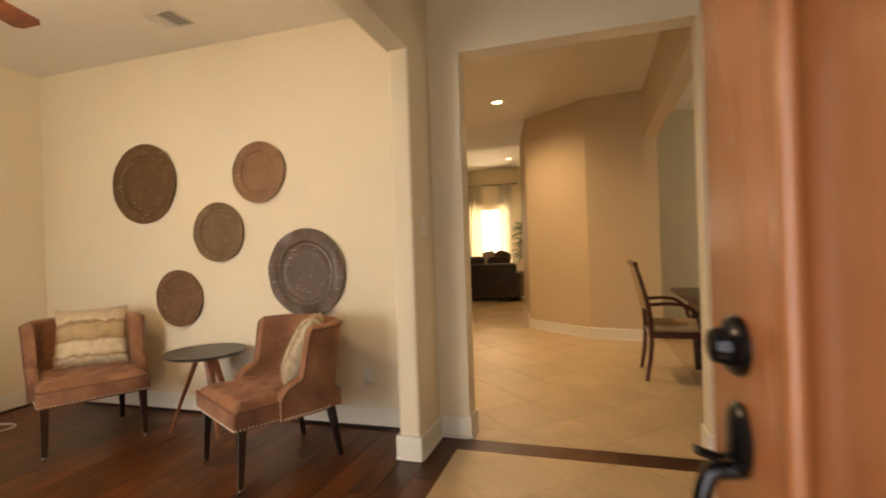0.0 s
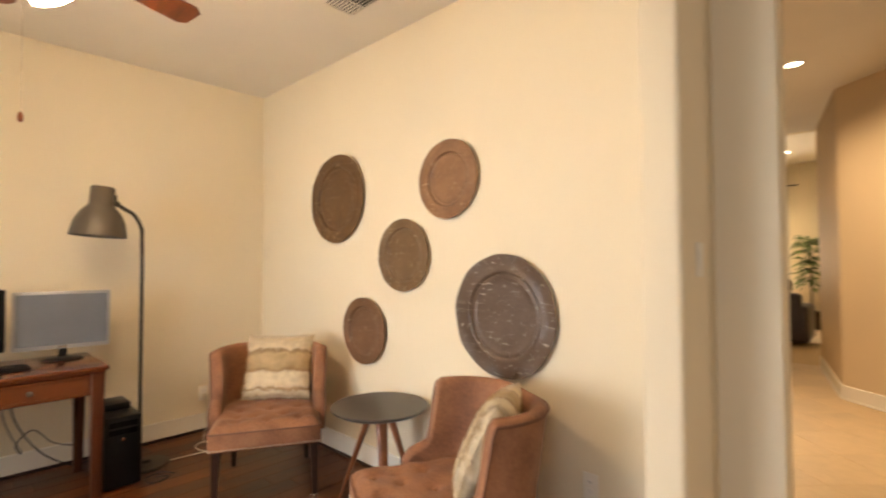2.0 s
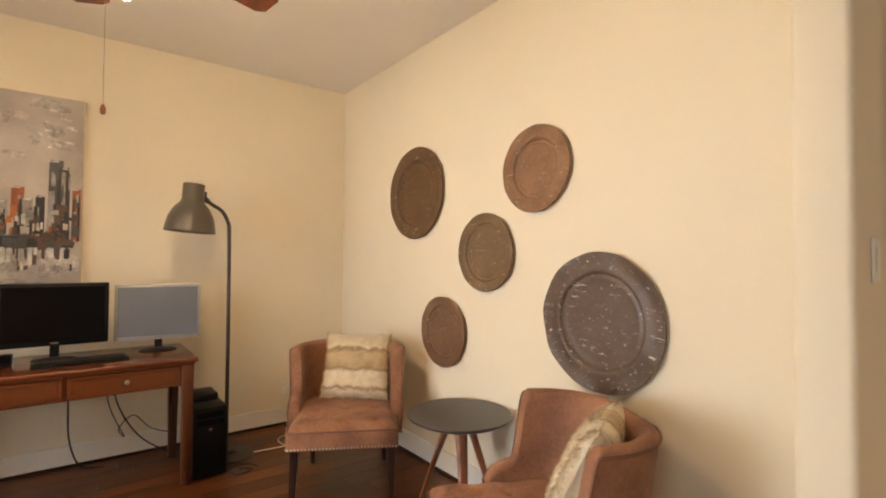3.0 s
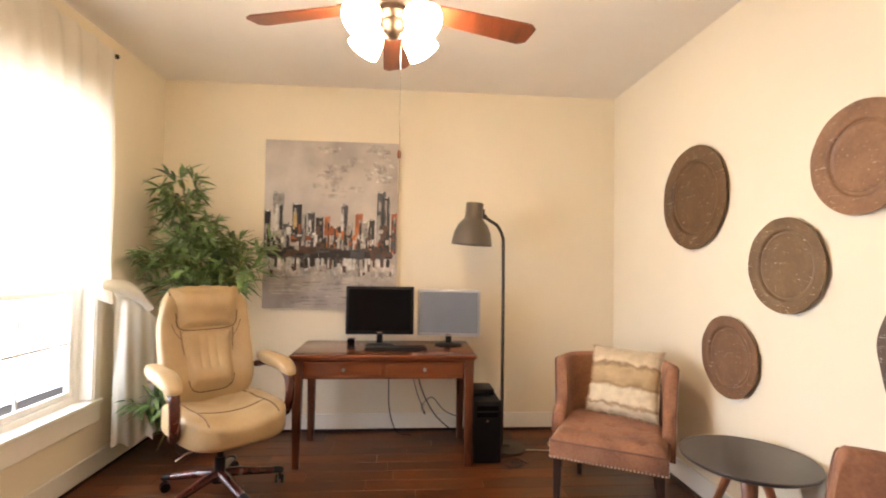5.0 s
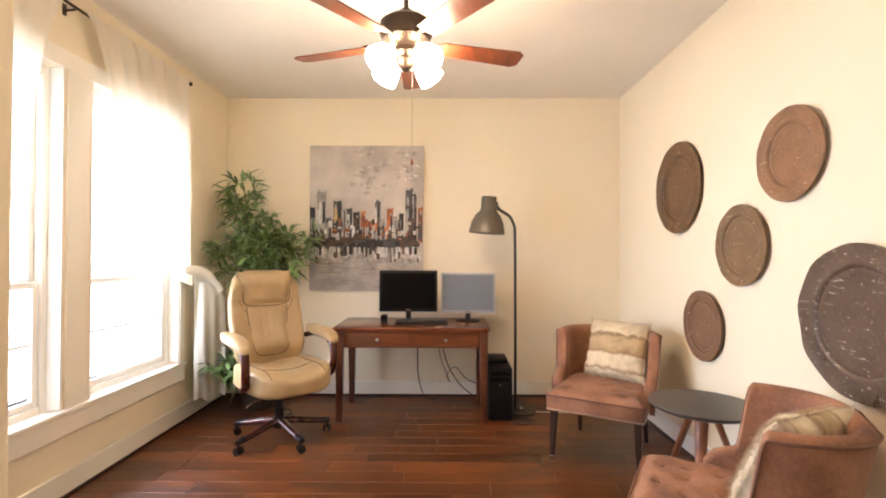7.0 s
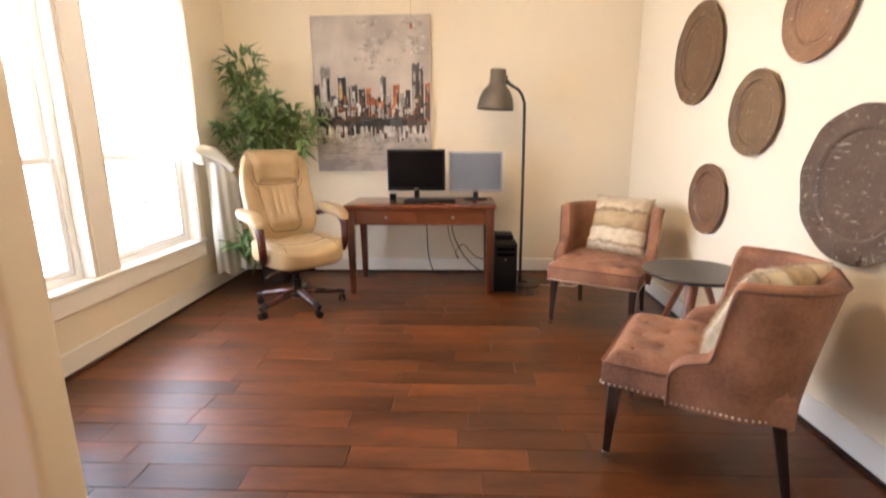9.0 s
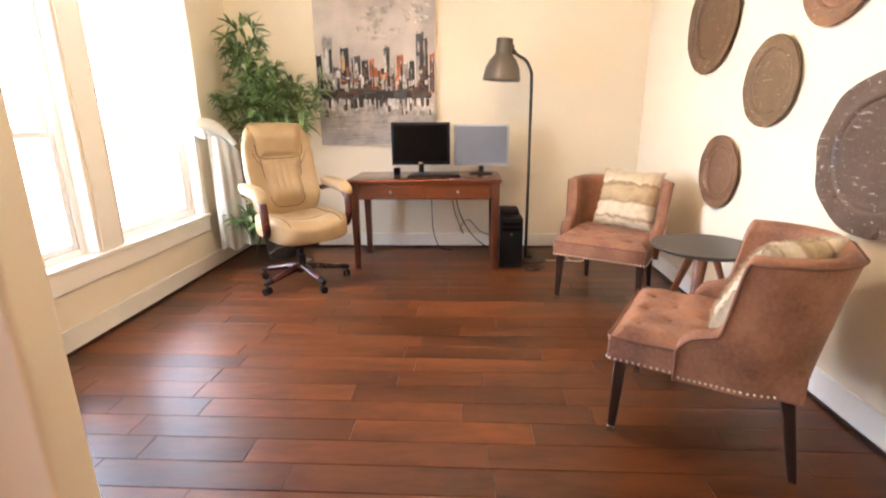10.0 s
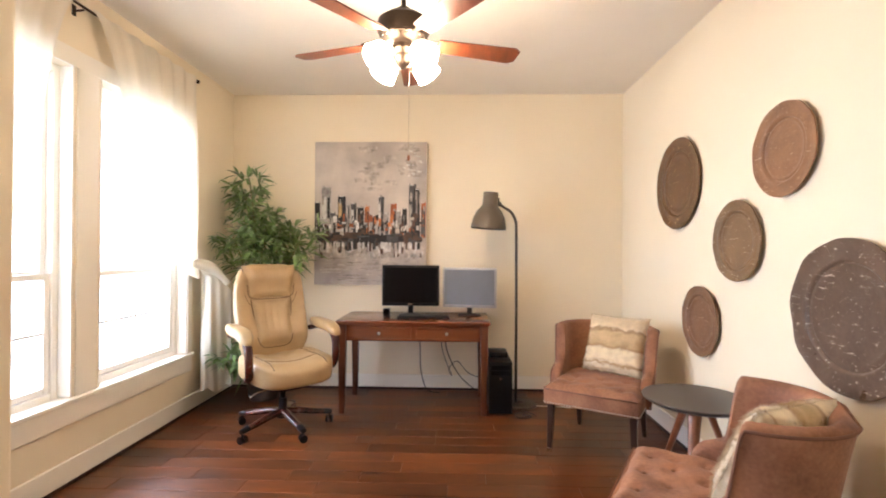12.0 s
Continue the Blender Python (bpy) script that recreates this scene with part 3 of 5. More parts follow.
def plate_material(name, base, dark, flake, gloss=0.42):
    """Hammered metal with worn patches and pale scratches and chips."""
    m = material(name, base, gloss, var=0.2, scale=7, fine=55, bump=0.35, second=dark)
    n, ln = m.node_tree.nodes, m.node_tree.links
    b = n["Principled BSDF"]
    tc, out = n.new("ShaderNodeTexCoord"), b.inputs["Base Color"].links[0].from_socket
    for scale, stretch, p0, p1 in ((42, (1, 1, 1.5), 0.622, 0.645), (20, (0.55, 1, 3.2), 0.63, 0.65)):
        mp, no, rp, mx = n.new("ShaderNodeMapping"), n.new("ShaderNodeTexNoise"), n.new("ShaderNodeValToRGB"), n.new("ShaderNodeMix")
        mp.inputs["Scale"].default_value = stretch
        mp.inputs["Location"].default_value = (scale, scale * 0.37, len(name))
        no.inputs["Scale"].default_value, no.inputs["Detail"].default_value, no.inputs["Roughness"].default_value = scale, 7, 0.72
        ln.new(tc.outputs["Object"], mp.inputs[0]), ln.new(mp.outputs[0], no.inputs["Vector"])
        rp.color_ramp.elements[0].position, rp.color_ramp.elements[1].position = p0, p1
        ln.new(no.outputs[0], rp.inputs[0])
        mx.data_type = "RGBA"
        mx.inputs[7].default_value = (*flake, 1)
        ln.new(rp.outputs[0], mx.inputs[0]), ln.new(out, mx.inputs[6])
        out = mx.outputs[2]
    ln.new(out, b.inputs["Base Color"])
    return m


PL_DARK = plate_material("umber_plate", (0.138, 0.069, 0.028), (0.077, 0.038, 0.016), (0.46, 0.33, 0.20))
PL_RUST = plate_material("rust_plate", (0.285, 0.15, 0.075), (0.17, 0.085, 0.043), (0.46, 0.33, 0.22))
PL_TAUPE = plate_material("taupe_plate", (0.197, 0.12, 0.060), (0.124, 0.075, 0.037), (0.5, 0.42, 0.31))
PL_RED = plate_material("reddish_plate", (0.20, 0.105, 0.056), (0.127, 0.064, 0.034), (0.45, 0.33, 0.24))
PL_GREY = plate_material("grey_brown_plate", (0.135, 0.089, 0.061), (0.082, 0.052, 0.035), (0.55, 0.49, 0.42), 0.30)
wall_plate(-2.96, 1.82, 0.322, PL_DARK, 1, 0.72, "large dark umber hammered metal wall plate")
wall_plate(-1.86, 1.83, 0.226, PL_RUST, 2, 0.68, "rust brown metal wall plate with wide rim")
wall_plate(-2.24, 1.40, 0.228, PL_TAUPE, 3, 0.74, "taupe speckled metal wall plate")
wall_plate(-2.635, 0.897, 0.225, PL_RED, 4, 0.74, "small reddish brown metal wall plate")
wall_plate(-1.48, 1.08, 0.315, PL_GREY, 5, 0.70, "largest grey brown metal wall plate with rippled rim", 0.0042)

# ---- painting ----
painting = thing("painting", "unframed canvas painting of a city skyline in greys and rust", "painting", at=pose(XW, 0, 0))


def canvas_material():
    m = material("painted_sky", (0.62, 0.555, 0.49), 0.5, var=0.2, scale=1.7, fine=7, bump=0.3, second=(0.30, 0.262, 0.238))
    return m


PY0, PY1, PZ0, PZ1 = 0.135, 1.217, 1.0, 2.378
part("canvas", box(B(), 0.006, 0.040, PY0, PY1, PZ0, PZ1, 0.004, 2), canvas_material(), painting)
DAUBS = {k: material("daub_" + k, c, 0.5, var=0.3, scale=14, fine=60, bump=0.3) for k, c in
         {"black": (0.012, 0.011, 0.012), "white": (0.72, 0.70, 0.66), "rust": (0.38, 0.10, 0.028), "grey": (0.20, 0.19, 0.18), "ochre": (0.50, 0.33, 0.14), "umber": (0.09, 0.045, 0.03), "pale": (0.57, 0.505, 0.435), "silver": (0.40, 0.38, 0.35), "slate": (0.075, 0.075, 0.08), "taupe": (0.36, 0.315, 0.28), "orange": (0.55, 0.17, 0.045), "haze": (0.515, 0.46, 0.405)}.items()}
rnd = random.Random(7)


def daub(bm, y, z, w, h, lift, skew=0.0):
    """A flat stroke of thick paint with ragged ends."""
    n = 5
    top = [(y - w / 2 + w * k / n, z + h + rnd.uniform(-0.14, 0.05) * min(h, 0.08)) for k in range(n + 1)]
    low = [(y - w / 2 + w * k / n, z + rnd.uniform(-0.05, 0.14) * min(h, 0.08)) for k in range(n + 1)]
    v1 = [bm.verts.new((lift, a + skew * h, b)) for a, b in top]
    v0 = [bm.verts.new((lift, a, b)) for a, b in low]
    for k in range(n):
        bm.faces.new((v0[k], v0[k + 1], v1[k + 1], v1[k]))


strokes = {k: B() for k in DAUBS}
WL = 1.455  # the painted waterline
lifts = iter(0.0408 + 0.000012 * k for k in range(2000))
for k in range(26):  # soft smears in the sky
    daub(strokes["haze"], rnd.uniform(0.55, PY1 - 0.10), rnd.uniform(1.90, 2.30), rnd.uniform(0.05, 0.15), rnd.uniform(0.03, 0.08), next(lifts), rnd.uniform(-0.5, 0.5))
for k in range(16):
    daub(strokes["white"], rnd.uniform(0.98, PY1 - 0.04), rnd.uniform(2.02, 2.30), rnd.uniform(0.01, 0.045), rnd.uniform(0.006, 0.022), next(lifts), rnd.uniform(-0.6, 0.6))
TOWERS = [("black", "silver", 0.165, 1.80, 0.05), ("silver", "white", 0.245, 1.95, 0.085), ("slate", "silver", 0.315, 1.70, 0.05), ("black", "ochre", 0.40, 1.86, 0.075), ("silver", "taupe", 0.455, 1.78, 0.04), ("slate", "white", 0.515, 1.79, 0.055), ("black", "umber", 0.585, 1.755, 0.06), ("orange", "rust", 0.64, 1.765, 0.045),
          ("umber", "silver", 0.70, 1.67, 0.05), ("slate", "white", 0.775, 1.855, 0.055), ("silver", "taupe", 0.83, 1.70, 0.05), ("rust", "orange", 0.895, 1.79, 0.06), ("taupe", "silver", 0.95, 1.72, 0.05), ("black", "slate", 1.005, 1.74, 0.045), ("slate", "silver", 1.075, 1.97, 0.07), ("black", "taupe", 1.13, 1.93, 0.05), ("rust", "umber", 1.185, 1.80, 0.045)]
for body, lit, y, zt, w in TOWERS:
    h = zt - WL
    daub(strokes[body], y, WL, w, h, next(lifts), rnd.uniform(-0.02, 0.02))
    daub(strokes[lit], y - w * 0.22, WL + h * rnd.uniform(0.1, 0.3), w * rnd.uniform(0.35, 0.5), h * rnd.uniform(0.5, 0.66), next(lifts))
    daub(strokes["black"], y + w * 0.30, WL, w * 0.28, h * rnd.uniform(0.7, 0.97), next(lifts))
    daub(strokes["white"], y - w * 0.1, zt - 0.012, w * 0.7, rnd.uniform(0.005, 0.012), next(lifts))
    for q in range(5):  # broken facets
        daub(strokes[rnd.choice((body, lit, "slate", "taupe", "silver"))], y + rnd.uniform(-0.4, 0.4) * w, WL + h * rnd.uniform(0.1, 0.85), w * rnd.uniform(0.12, 0.3), h * rnd.uniform(0.06, 0.2), next(lifts))
for k in range(170):  # low blocks along the shore
    daub(strokes[rnd.choice(("black", "slate", "white", "rust", "umber", "orange", "umber", "silver", "black", "pale", "taupe", "black"))], rnd.uniform(PY0 + 0.03, PY1 - 0.03), WL + rnd.uniform(-0.03, 0.17), rnd.uniform(0.010, 0.045), rnd.uniform(0.012, 0.085), next(lifts))
for k in range(120):  # the dark shore
    daub(strokes[rnd.choice(("black", "slate", "umber"))], rnd.uniform(PY0 + 0.04, PY1 - 0.04), WL - rnd.uniform(0.0, 0.06), rnd.uniform(0.04, 0.13), rnd.uniform(0.02, 0.06), next(lifts))
for k in range(230):  # broken reflections on the water
    h = rnd.uniform(0.02, 0.085)
    daub(strokes[rnd.choice(("white", "pale", "haze", "haze", "silver", "taupe", "haze", "umber", "pale"))], rnd.uniform(PY0 + 0.03, PY1 - 0.03), WL - 0.055 - h - rnd.uniform(0.0, 0.10) ** 1.0, rnd.uniform(0.008, 0.05), h, next(lifts), rnd.uniform(-0.06, 0.06))
for k in range(70):  # dark upright smears and pale blots under the shore
    h = rnd.uniform(0.04, 0.11)
    daub(strokes[rnd.choice(("slate", "umber", "black", "white", "white"))], rnd.uniform(PY0 + 0.04, PY1 - 0.04), WL - 0.04 - h, rnd.uniform(0.008, 0.03), h, next(lifts), rnd.uniform(-0.05, 0.05))
for k in range(90):  # long level strokes near the lower edge
    daub(strokes[rnd.choice(("haze", "taupe", "haze", "taupe"))], rnd.uniform(PY0 + 0.12, PY1 - 0.12), rnd.uniform(1.01, 1.27), rnd.uniform(0.05, 0.2), rnd.uniform(0.003, 0.012), next(lifts))
for k, bm in strokes.items():
    tagged(part("brushwork", bm, DAUBS[k], painting, smooth=0), kind="stuff")

# ---- desk ----
desk = thing("desk", "cherry stained wooden writing desk with two drawers", "desk")
DX0, DX1, DY0, DY1 = -3.985, -3.365, 0.53, 1.787
part("desktop", box(B(), DX0, DX1, DY0, DY1, 0.738, 0.762, 0.007, 3), CHERRY, desk)
part("desktop_moulding", box(B(), DX0 + 0.015, DX1 - 0.012, DY0 + 0.012, DY1 - 0.012, 0.724, 0.738, 0.005, 2), CHERRY, desk)
for x, y in ((DX1 - 0.055, DY0 + 0.05), (DX1 - 0.055, DY1 - 0.05), (DX0 + 0.055, DY0 + 0.05), (DX0 + 0.055, DY1 - 0.05)):
    bm = box(B(), x - 0.033, x + 0.033, y - 0.033, y + 0.033, 0.0, 0.724, 0.003, 1)
    for v in bm.verts:
        if v.co.z < 0.1:
            v.co.x, v.co.y = x + (v.co.x - x) * 0.68, y + (v.co.y - y) * 0.68
    part("leg", bm, CHERRY_V, desk)
part("apron", boxes((DX0 + 0.04, DX0 + 0.058, DY0 + 0.076, DY1 - 0.076, 0.595, 0.724), (DX0 + 0.081, DX1 - 0.081, DY0 + 0.035, DY0 + 0.053, 0.595, 0.724), (DX0 + 0.081, DX1 - 0.081, DY1 - 0.053, DY1 - 0.035, 0.595, 0.724),
                    (DX1 - 0.07, DX1 - 0.042, DY0 + 0.076, DY1 - 0.076, 0.595, 0.724)), CHERRY, desk)
ym = (DY0 + DY1) / 2
for a, b in ((DY0 + 0.092, ym - 0.012), (ym + 0.012, DY1 - 0.092)):
    bm = box(B(), DX1 - 0.0415, DX1 - 0.030, a, b, 0.604, 0.716, 0.003, 1)
    for r in [(a, b, 0.604, 0.622), (a, b, 0.698, 0.716), (a, a + 0.02, 0.622, 0.698), (b - 0.02, b, 0.622, 0.698)]:
        box(bm, DX1 - 0.0305, DX1 - 0.023, *r, 0.002, 1)
    dr = part("drawer", bm, CHERRY, desk)
    part("knob", lathe(B(), [(0, 0), (0.006, 0), (0.006, 0.010), (0.012, 0.014), (0.013, 0.02), (0.008, 0.025), (0, 0.026)], 18, pose(DX1 - 0.030, (a + b) / 2, 0.662, 0, 90, 0)), PEWTER, dr, "round pewter knob")

# ---- monitors and desk items ----


def monitor(name, y0, y1, z0, z1, x, yaw, shell, scr, bez, label):
    w, h, yc = y1 - y0, z1 - z0, (y0 + y1) / 2
    mo = thing(name, label, "monitor", at=pose(x, yc, 0.762, 0, 0, yaw))
    zz0, zz1 = z0 - 0.762, z1 - 0.762
    part("housing", box(B(), -0.035, 0.0, -w / 2, w / 2, zz0, zz1, 0.008, 2), shell, mo)
    part("screen", box(B(), 0.0005, 0.003, -w / 2 + bez, w / 2 - bez, zz0 + bez * 1.5, zz1 - bez, 0.001, 1), scr, mo)
    part("stand_neck", box(B(), -0.045, -0.02, -0.022, 0.022, 0.012, zz0 + 0.08, 0.004, 1), BLACKPLASTIC, mo)
    part("stand_foot", lathe(B(), [(0, 0), (0.105, 0), (0.105, 0.006), (0.09, 0.012), (0.03, 0.018), (0, 0.019)], 32, Matrix.Translation((-0.02, 0, 0)) @ Matrix.Diagonal((0.8, 1.0, 1, 1))), BLACKPLASTIC, mo)
    part("badge", boxes((0.0005, 0.002, -0.02, 0.02, zz0 + bez * 0.5, zz0 + bez * 1.0)), CHROME, mo, smooth=0)
    return mo


monitor("monitor", 0.85, 1.358, 0.845, 1.205, -3.74, 0, BLACKPLASTIC, SCREEN_OFF, 0.022, "wide black monitor with a dark screen on the desk")
# this screen's grey is reflected window light given as colour
monitor("monitor", 1.385, 1.862, 0.832, 1.185, -3.76, -8, SILVER, SCREEN_GREY, 0.017, "thin silver edged monitor on the desk, its screen coloured grey as window glare")
kb = thing("keyboard", "black computer keyboard lying on the desk", "keyboard", at=pose(-3.58, 1.23, 0.762, 0, 0, 3))
part("case", box(B(), -0.075, 0.075, -0.22, 0.22, 0.0, 0.018, 0.005, 2), BLACKPLASTIC, kb)
KEY = finish("key", box(B(), -0.0095, 0.0095, -0.0085, 0.0085, 0.0182, 0.0245, 0.0015, 1), BLACKPLASTIC, 0)
for r in range(5):
    for c in range(20):
        key = new("key", KEY)
        key.parent = kb
        key.location = (-0.0485 + 0.024 * r, -0.1965 + 0.0205 * c, 0)
sp = thing("speaker", "small black desktop speaker beside the monitor", "speaker", at=pose(-3.66, 0.905, 0.762))
part("cabinet", box(B(), -0.035, 0.03, -0.028, 0.028, 0, 0.068, 0.008, 2), BLACKPLASTIC, sp)
part("cone", lathe(B(), [(0, 0.004), (0.01, 0.004), (0.022, 0.0), (0.024, 0.003), (0.0, 0.001)], 18, pose(0.03, 0, 0.045, 0, 90, 0)), SCREEN_OFF, sp)

pc = thing("computer_tower", "black computer tower standing on the floor beside the desk", "computer", at=pose(-3.43, 1.875, 0))
part("case", box(B(), -0.42, -0.012, -0.095, 0.095, 0.012, 0.43, 0.006, 2), BLACKPLASTIC, pc)
part("front_panel", box(B(), -0.0115, 0.0, -0.095, 0.095, 0.012, 0.43, 0.008, 2), BLACKPLASTIC, pc)
for z in (0.385, 0.34):
    part("drive_bay", box(B(), 0.0005, 0.003, -0.075, 0.075, z - 0.016, z + 0.016, 0.001, 1), SCREEN_OFF, pc)
part("power_button", lathe(B(), [(0, 0), (0.011, 0), (0.009, 0.003), (0, 0.004)], 16, pose(0.0, 0, 0.295, 0, 90, 0)), CHROME, pc)
for sx in (-0.38, -0.06):
    for sy in (-0.07, 0.07):
        part("foot", rod(B(), (sx, sy, 0), (sx, sy, 0.013), 0.014), CABLE, pc)
solid("cable_box", box(B(), -3.78, -3.58, 1.79, 1.95, 0.4315, 0.478, 0.012, 2), BLACKPLASTIC, "small black box lying on the computer tower", "box")

# ---- floor lamp ----
lamp = thing("floor_lamp", "tall dark grey metal floor lamp with a bell shade", "floor lamp", at=pose(-3.70, 2.03, 0))
part("base", lathe(B(), [(0, 0), (0.14, 0), (0.142, 0.008), (0.135, 0.018), (0.03, 0.024), (0.02, 0.04), (0, 0.04)], 40, pose(0.0, 0.04, 0)), LAMPPOLE, lamp)
part("pole", tube(B(), smooth_path([(0, 0.0, 0.02), (0, 0.0, 0.8), (0, -0.003, 1.5), (0, -0.012, 1.60), (0, -0.05, 1.675), (0, -0.11, 1.715), (0, -0.155, 1.745)], 6), 0.0125, 12), LAMPPOLE, lamp)
hm = pose(0.0, -0.225, 1.845, 0, 0, 0) @ pose(0, 0, 0, 176 - 0, 0, 0)
shade = part("shade", lathe(B(), [(0, 0.0), (0.062, 0.0), (0.066, 0.006), (0.066, 0.105), (0.075, 0.125), (0.11, 0.165), (0.138, 0.225), (0.152, 0.30), (0.154, 0.318), (0.149, 0.316), (0.13, 0.225), (0.10, 0.17), (0.0, 0.13)], 40, hm), LAMPGREY, lamp)
part("joint", box(rod(B(), (0, -0.165, 1.755), (0, -0.14, 1.735), 0.019), -0.014, 0.014, -0.178, -0.15, 1.735, 1.80, 0.004, 1), LAMPPOLE, lamp)
part("bulb", lathe(B(), [(0, 0.15), (0.02, 0.15), (0.03, 0.20), (0.034, 0.235), (0.02, 0.265), (0, 0.27)], 18, hm), TRIM, shade)

# ---- suede club chairs ----


def club_chair(label, at):
    """Local x is ahead, y to the sitter's left."""
    ch = thing("club_chair", label, "chair", "suede club chairs", at=at)
    hw, zb = 0.300, 0.322

    def seat_top(u, v):
        x, y = -0.22 + 0.60 * u, (v - 0.5) * 2 * hw * (0.99 + 0.02 * u)
        e = min(1, min(u * 20, (1 - u) * 9, v * 9, (1 - v) * 9))
        z = 0.415 + 0.048 * (1 - (1 - max(0, e)) ** 2)
        for bx in (0.08, 0.20, 0.30):
            off = 0.0 if bx != 0.20 else 0.085
            for by in (-0.17 + off, off, 0.17 + off if off == 0 else -0.17 - 0 + 0.0):
                d = math.hypot(x - bx, y - by)
                z -= 0.018 * math.exp(-(d / 0.022) ** 2) + 0.006 * math.exp(-(d / 0.06) ** 2)
        return (x, y, z + 0.004 * math.sin(x * 40) * math.sin(y * 33))

    bm = sheet(B(), seat_top, 48, 48)
    part("seat_cushion", bm, SUEDE, ch, smooth=80)
    bm = box(B(), -0.24, 0.385, -hw, hw, zb, 0.425, 0.012, 3)
    part("seat_box", bm, SUEDE, ch, smooth=60)
    for bx, by in ((0.08, -0.17), (0.08, 0), (0.08, 0.17), (0.20, -0.085), (0.20, 0.085), (0.30, -0.17), (0.30, 0), (0.30, 0.17)):
        b2 = B()
        bmesh.ops.create_uvsphere(b2, u_segments=10, v_segments=6, radius=0.010, matrix=Matrix.Translation((bx, by, 0.447)) @ Matrix.Diagonal((1, 1, 0.5, 1)))
        part("button", b2, SUEDE, ch)

    # the wrapped shell: path in plan from one arm tip round the back to the other
    def plan(s):
        """s in -1..1; returns the place, the outward normal and how far along the arm it is (0 back, 1 tip)."""
        a = abs(s)
        side = 1 if s >= 0 else -1
        cx, cy, rad = -0.06, 0.125, 0.17
        straight_b, arc, straight_a = cy, rad * math.pi / 2, 0.205
        total = straight_b + arc + straight_a
        d = a * total
        if d < straight_b:
            return Vector((cx - rad, side * d, 0)), Vector((-1, 0, 0)), 0.0, d
        if d < straight_b + arc:
            t = (d - straight_b) / rad
            n = Vector((-math.cos(t), side * math.sin(t), 0))
            return Vector((cx, side * cy, 0)) + rad * n, n, 0.0, d
        k = d - straight_b - arc
        return Vector((cx + k, side * (cy + rad), 0)), Vector((0, side, 0)), k / straight_a, d

    def height(s):
        _, _, k, _ = plan(s)
        t = min(1, max(0, k - 0.12) / 0.30)
        t = t * t * (3 - 2 * t)
        return 0.79 - 0.262 * t - 0.07 * max(0, k - 0.30) - 0.04 * max(0, (k - 0.75) / 0.25) ** 2

    def shell(off, top=0.0):
        def f(u, v):
            s = u * 2 - 1
            p, n, k, _ = plan(s)
            h = height(s) + top
            z = zb + (h - zb) * v
            flare = 0.085 * max(0, (z - 0.34) / 0.46) ** 1.15
            return p + n * (off + flare * (1.0 - 0.72 * abs(n.y))) + Vector((0, 0, z))
        return f

    bm = B()
    nu, nv = 84, 14
    fo, fi = shell(0.030), shell(-0.035)
    out = [[bm.verts.new(fo(i / nu, j / nv)) for j in range(nv + 1)] for i in range(nu + 1)]
    inn = [[bm.verts.new(fi(i / nu, j / nv)) for j in range(nv + 1)] for i in range(nu + 1)]
    crest = []
    for i in range(nu + 1):
        a, b = out[i][nv].co, inn[i][nv].co
        crest.append([bm.verts.new((a * (1 - q) + b * q) + Vector((0, 0, 0.024 * math.sin(math.pi * q)))) for q in (0.2, 0.5, 0.8)])
    for i in range(nu):
        for j in range(nv):
            bm.faces.new((out[i][j], out[i + 1][j], out[i + 1][j + 1], out[i][j + 1]))
            bm.faces.new((inn[i][j + 1], inn[i + 1][j + 1], inn[i + 1][j], inn[i][j]))
        row0, row1 = [out[i][nv], *crest[i], inn[i][nv]], [out[i + 1][nv], *crest[i + 1], inn[i + 1][nv]]
        for q in range(4):
            bm.faces.new((row0[q], row1[q], row1[q + 1], row0[q + 1]))
        bm.faces.new((out[i + 1][0], out[i][0], inn[i][0], inn[i + 1][0]))
    for i in (0, nu):
        loop = [*out[i], *crest[i], *reversed(inn[i])]
        bm.faces.new(loop if i == 0 else loop[::-1])
    bmesh.ops.recalc_face_normals(bm, faces=bm.faces)
    part("back_shell", bm, SUEDE, ch, smooth=70)
    # piping along the outer crest and down the arm fronts
    fo2 = shell(0.033)
    line = [fo2(i / 160, 1.0) for i in range(161)]
    line = [Vector(fo2(0, v / 8)) for v in range(8)] + line + [Vector(fo2(1, 1 - v / 8)) for v in range(1, 9)]
    part("piping", tube(B(), line, 0.0055, 6), PIPING, ch)
    # welt round the seat's upper edge
    edge = [(0.13, -hw - 0.001, 0.424), (0.372, -hw - 0.001, 0.424), (0.386, -hw + 0.014, 0.424), (0.386, hw - 0.014, 0.424), (0.372, hw + 0.001, 0.424), (0.13, hw + 0.001, 0.424)]
    part("seat_welt", tube(B(), edge, 0.0048, 6), PIPING, ch)
    # nailheads along the lower edge
    nails = []
    front = [(0.387, -hw + 0.012 + k * (2 * hw - 0.024) / 31, (1, 0)) for k in range(32)]
    sides = [(0.385 - 0.012 - k * 0.0215, sd * (hw + 0.001), (0, sd)) for sd in (-1, 1) for k in range(11)]
    for x, y, n in front + sides:
        nails.append((Vector((x, y, zb + 0.013)), Vector((*n, 0))))
    for i in range(0, 70):
        s = -1 + 2 * i / 69
        p, n, _, _ = plan(s)
        nails.append((p + n * 0.031 + Vector((0, 0, zb + 0.013)), n))
    b2 = B()
    for p, n in nails:
        bmesh.ops.create_cone(b2, cap_ends=True, segments=8, radius1=0.0062, radius2=0.003, depth=0.005, matrix=Matrix.Translation(p) @ n.to_track_quat("Z", "Y").to_matrix().to_4x4())
    tagged(part("nailhead_trim", b2, NAIL, ch, "row of small brass nailheads"), kind="stuff")
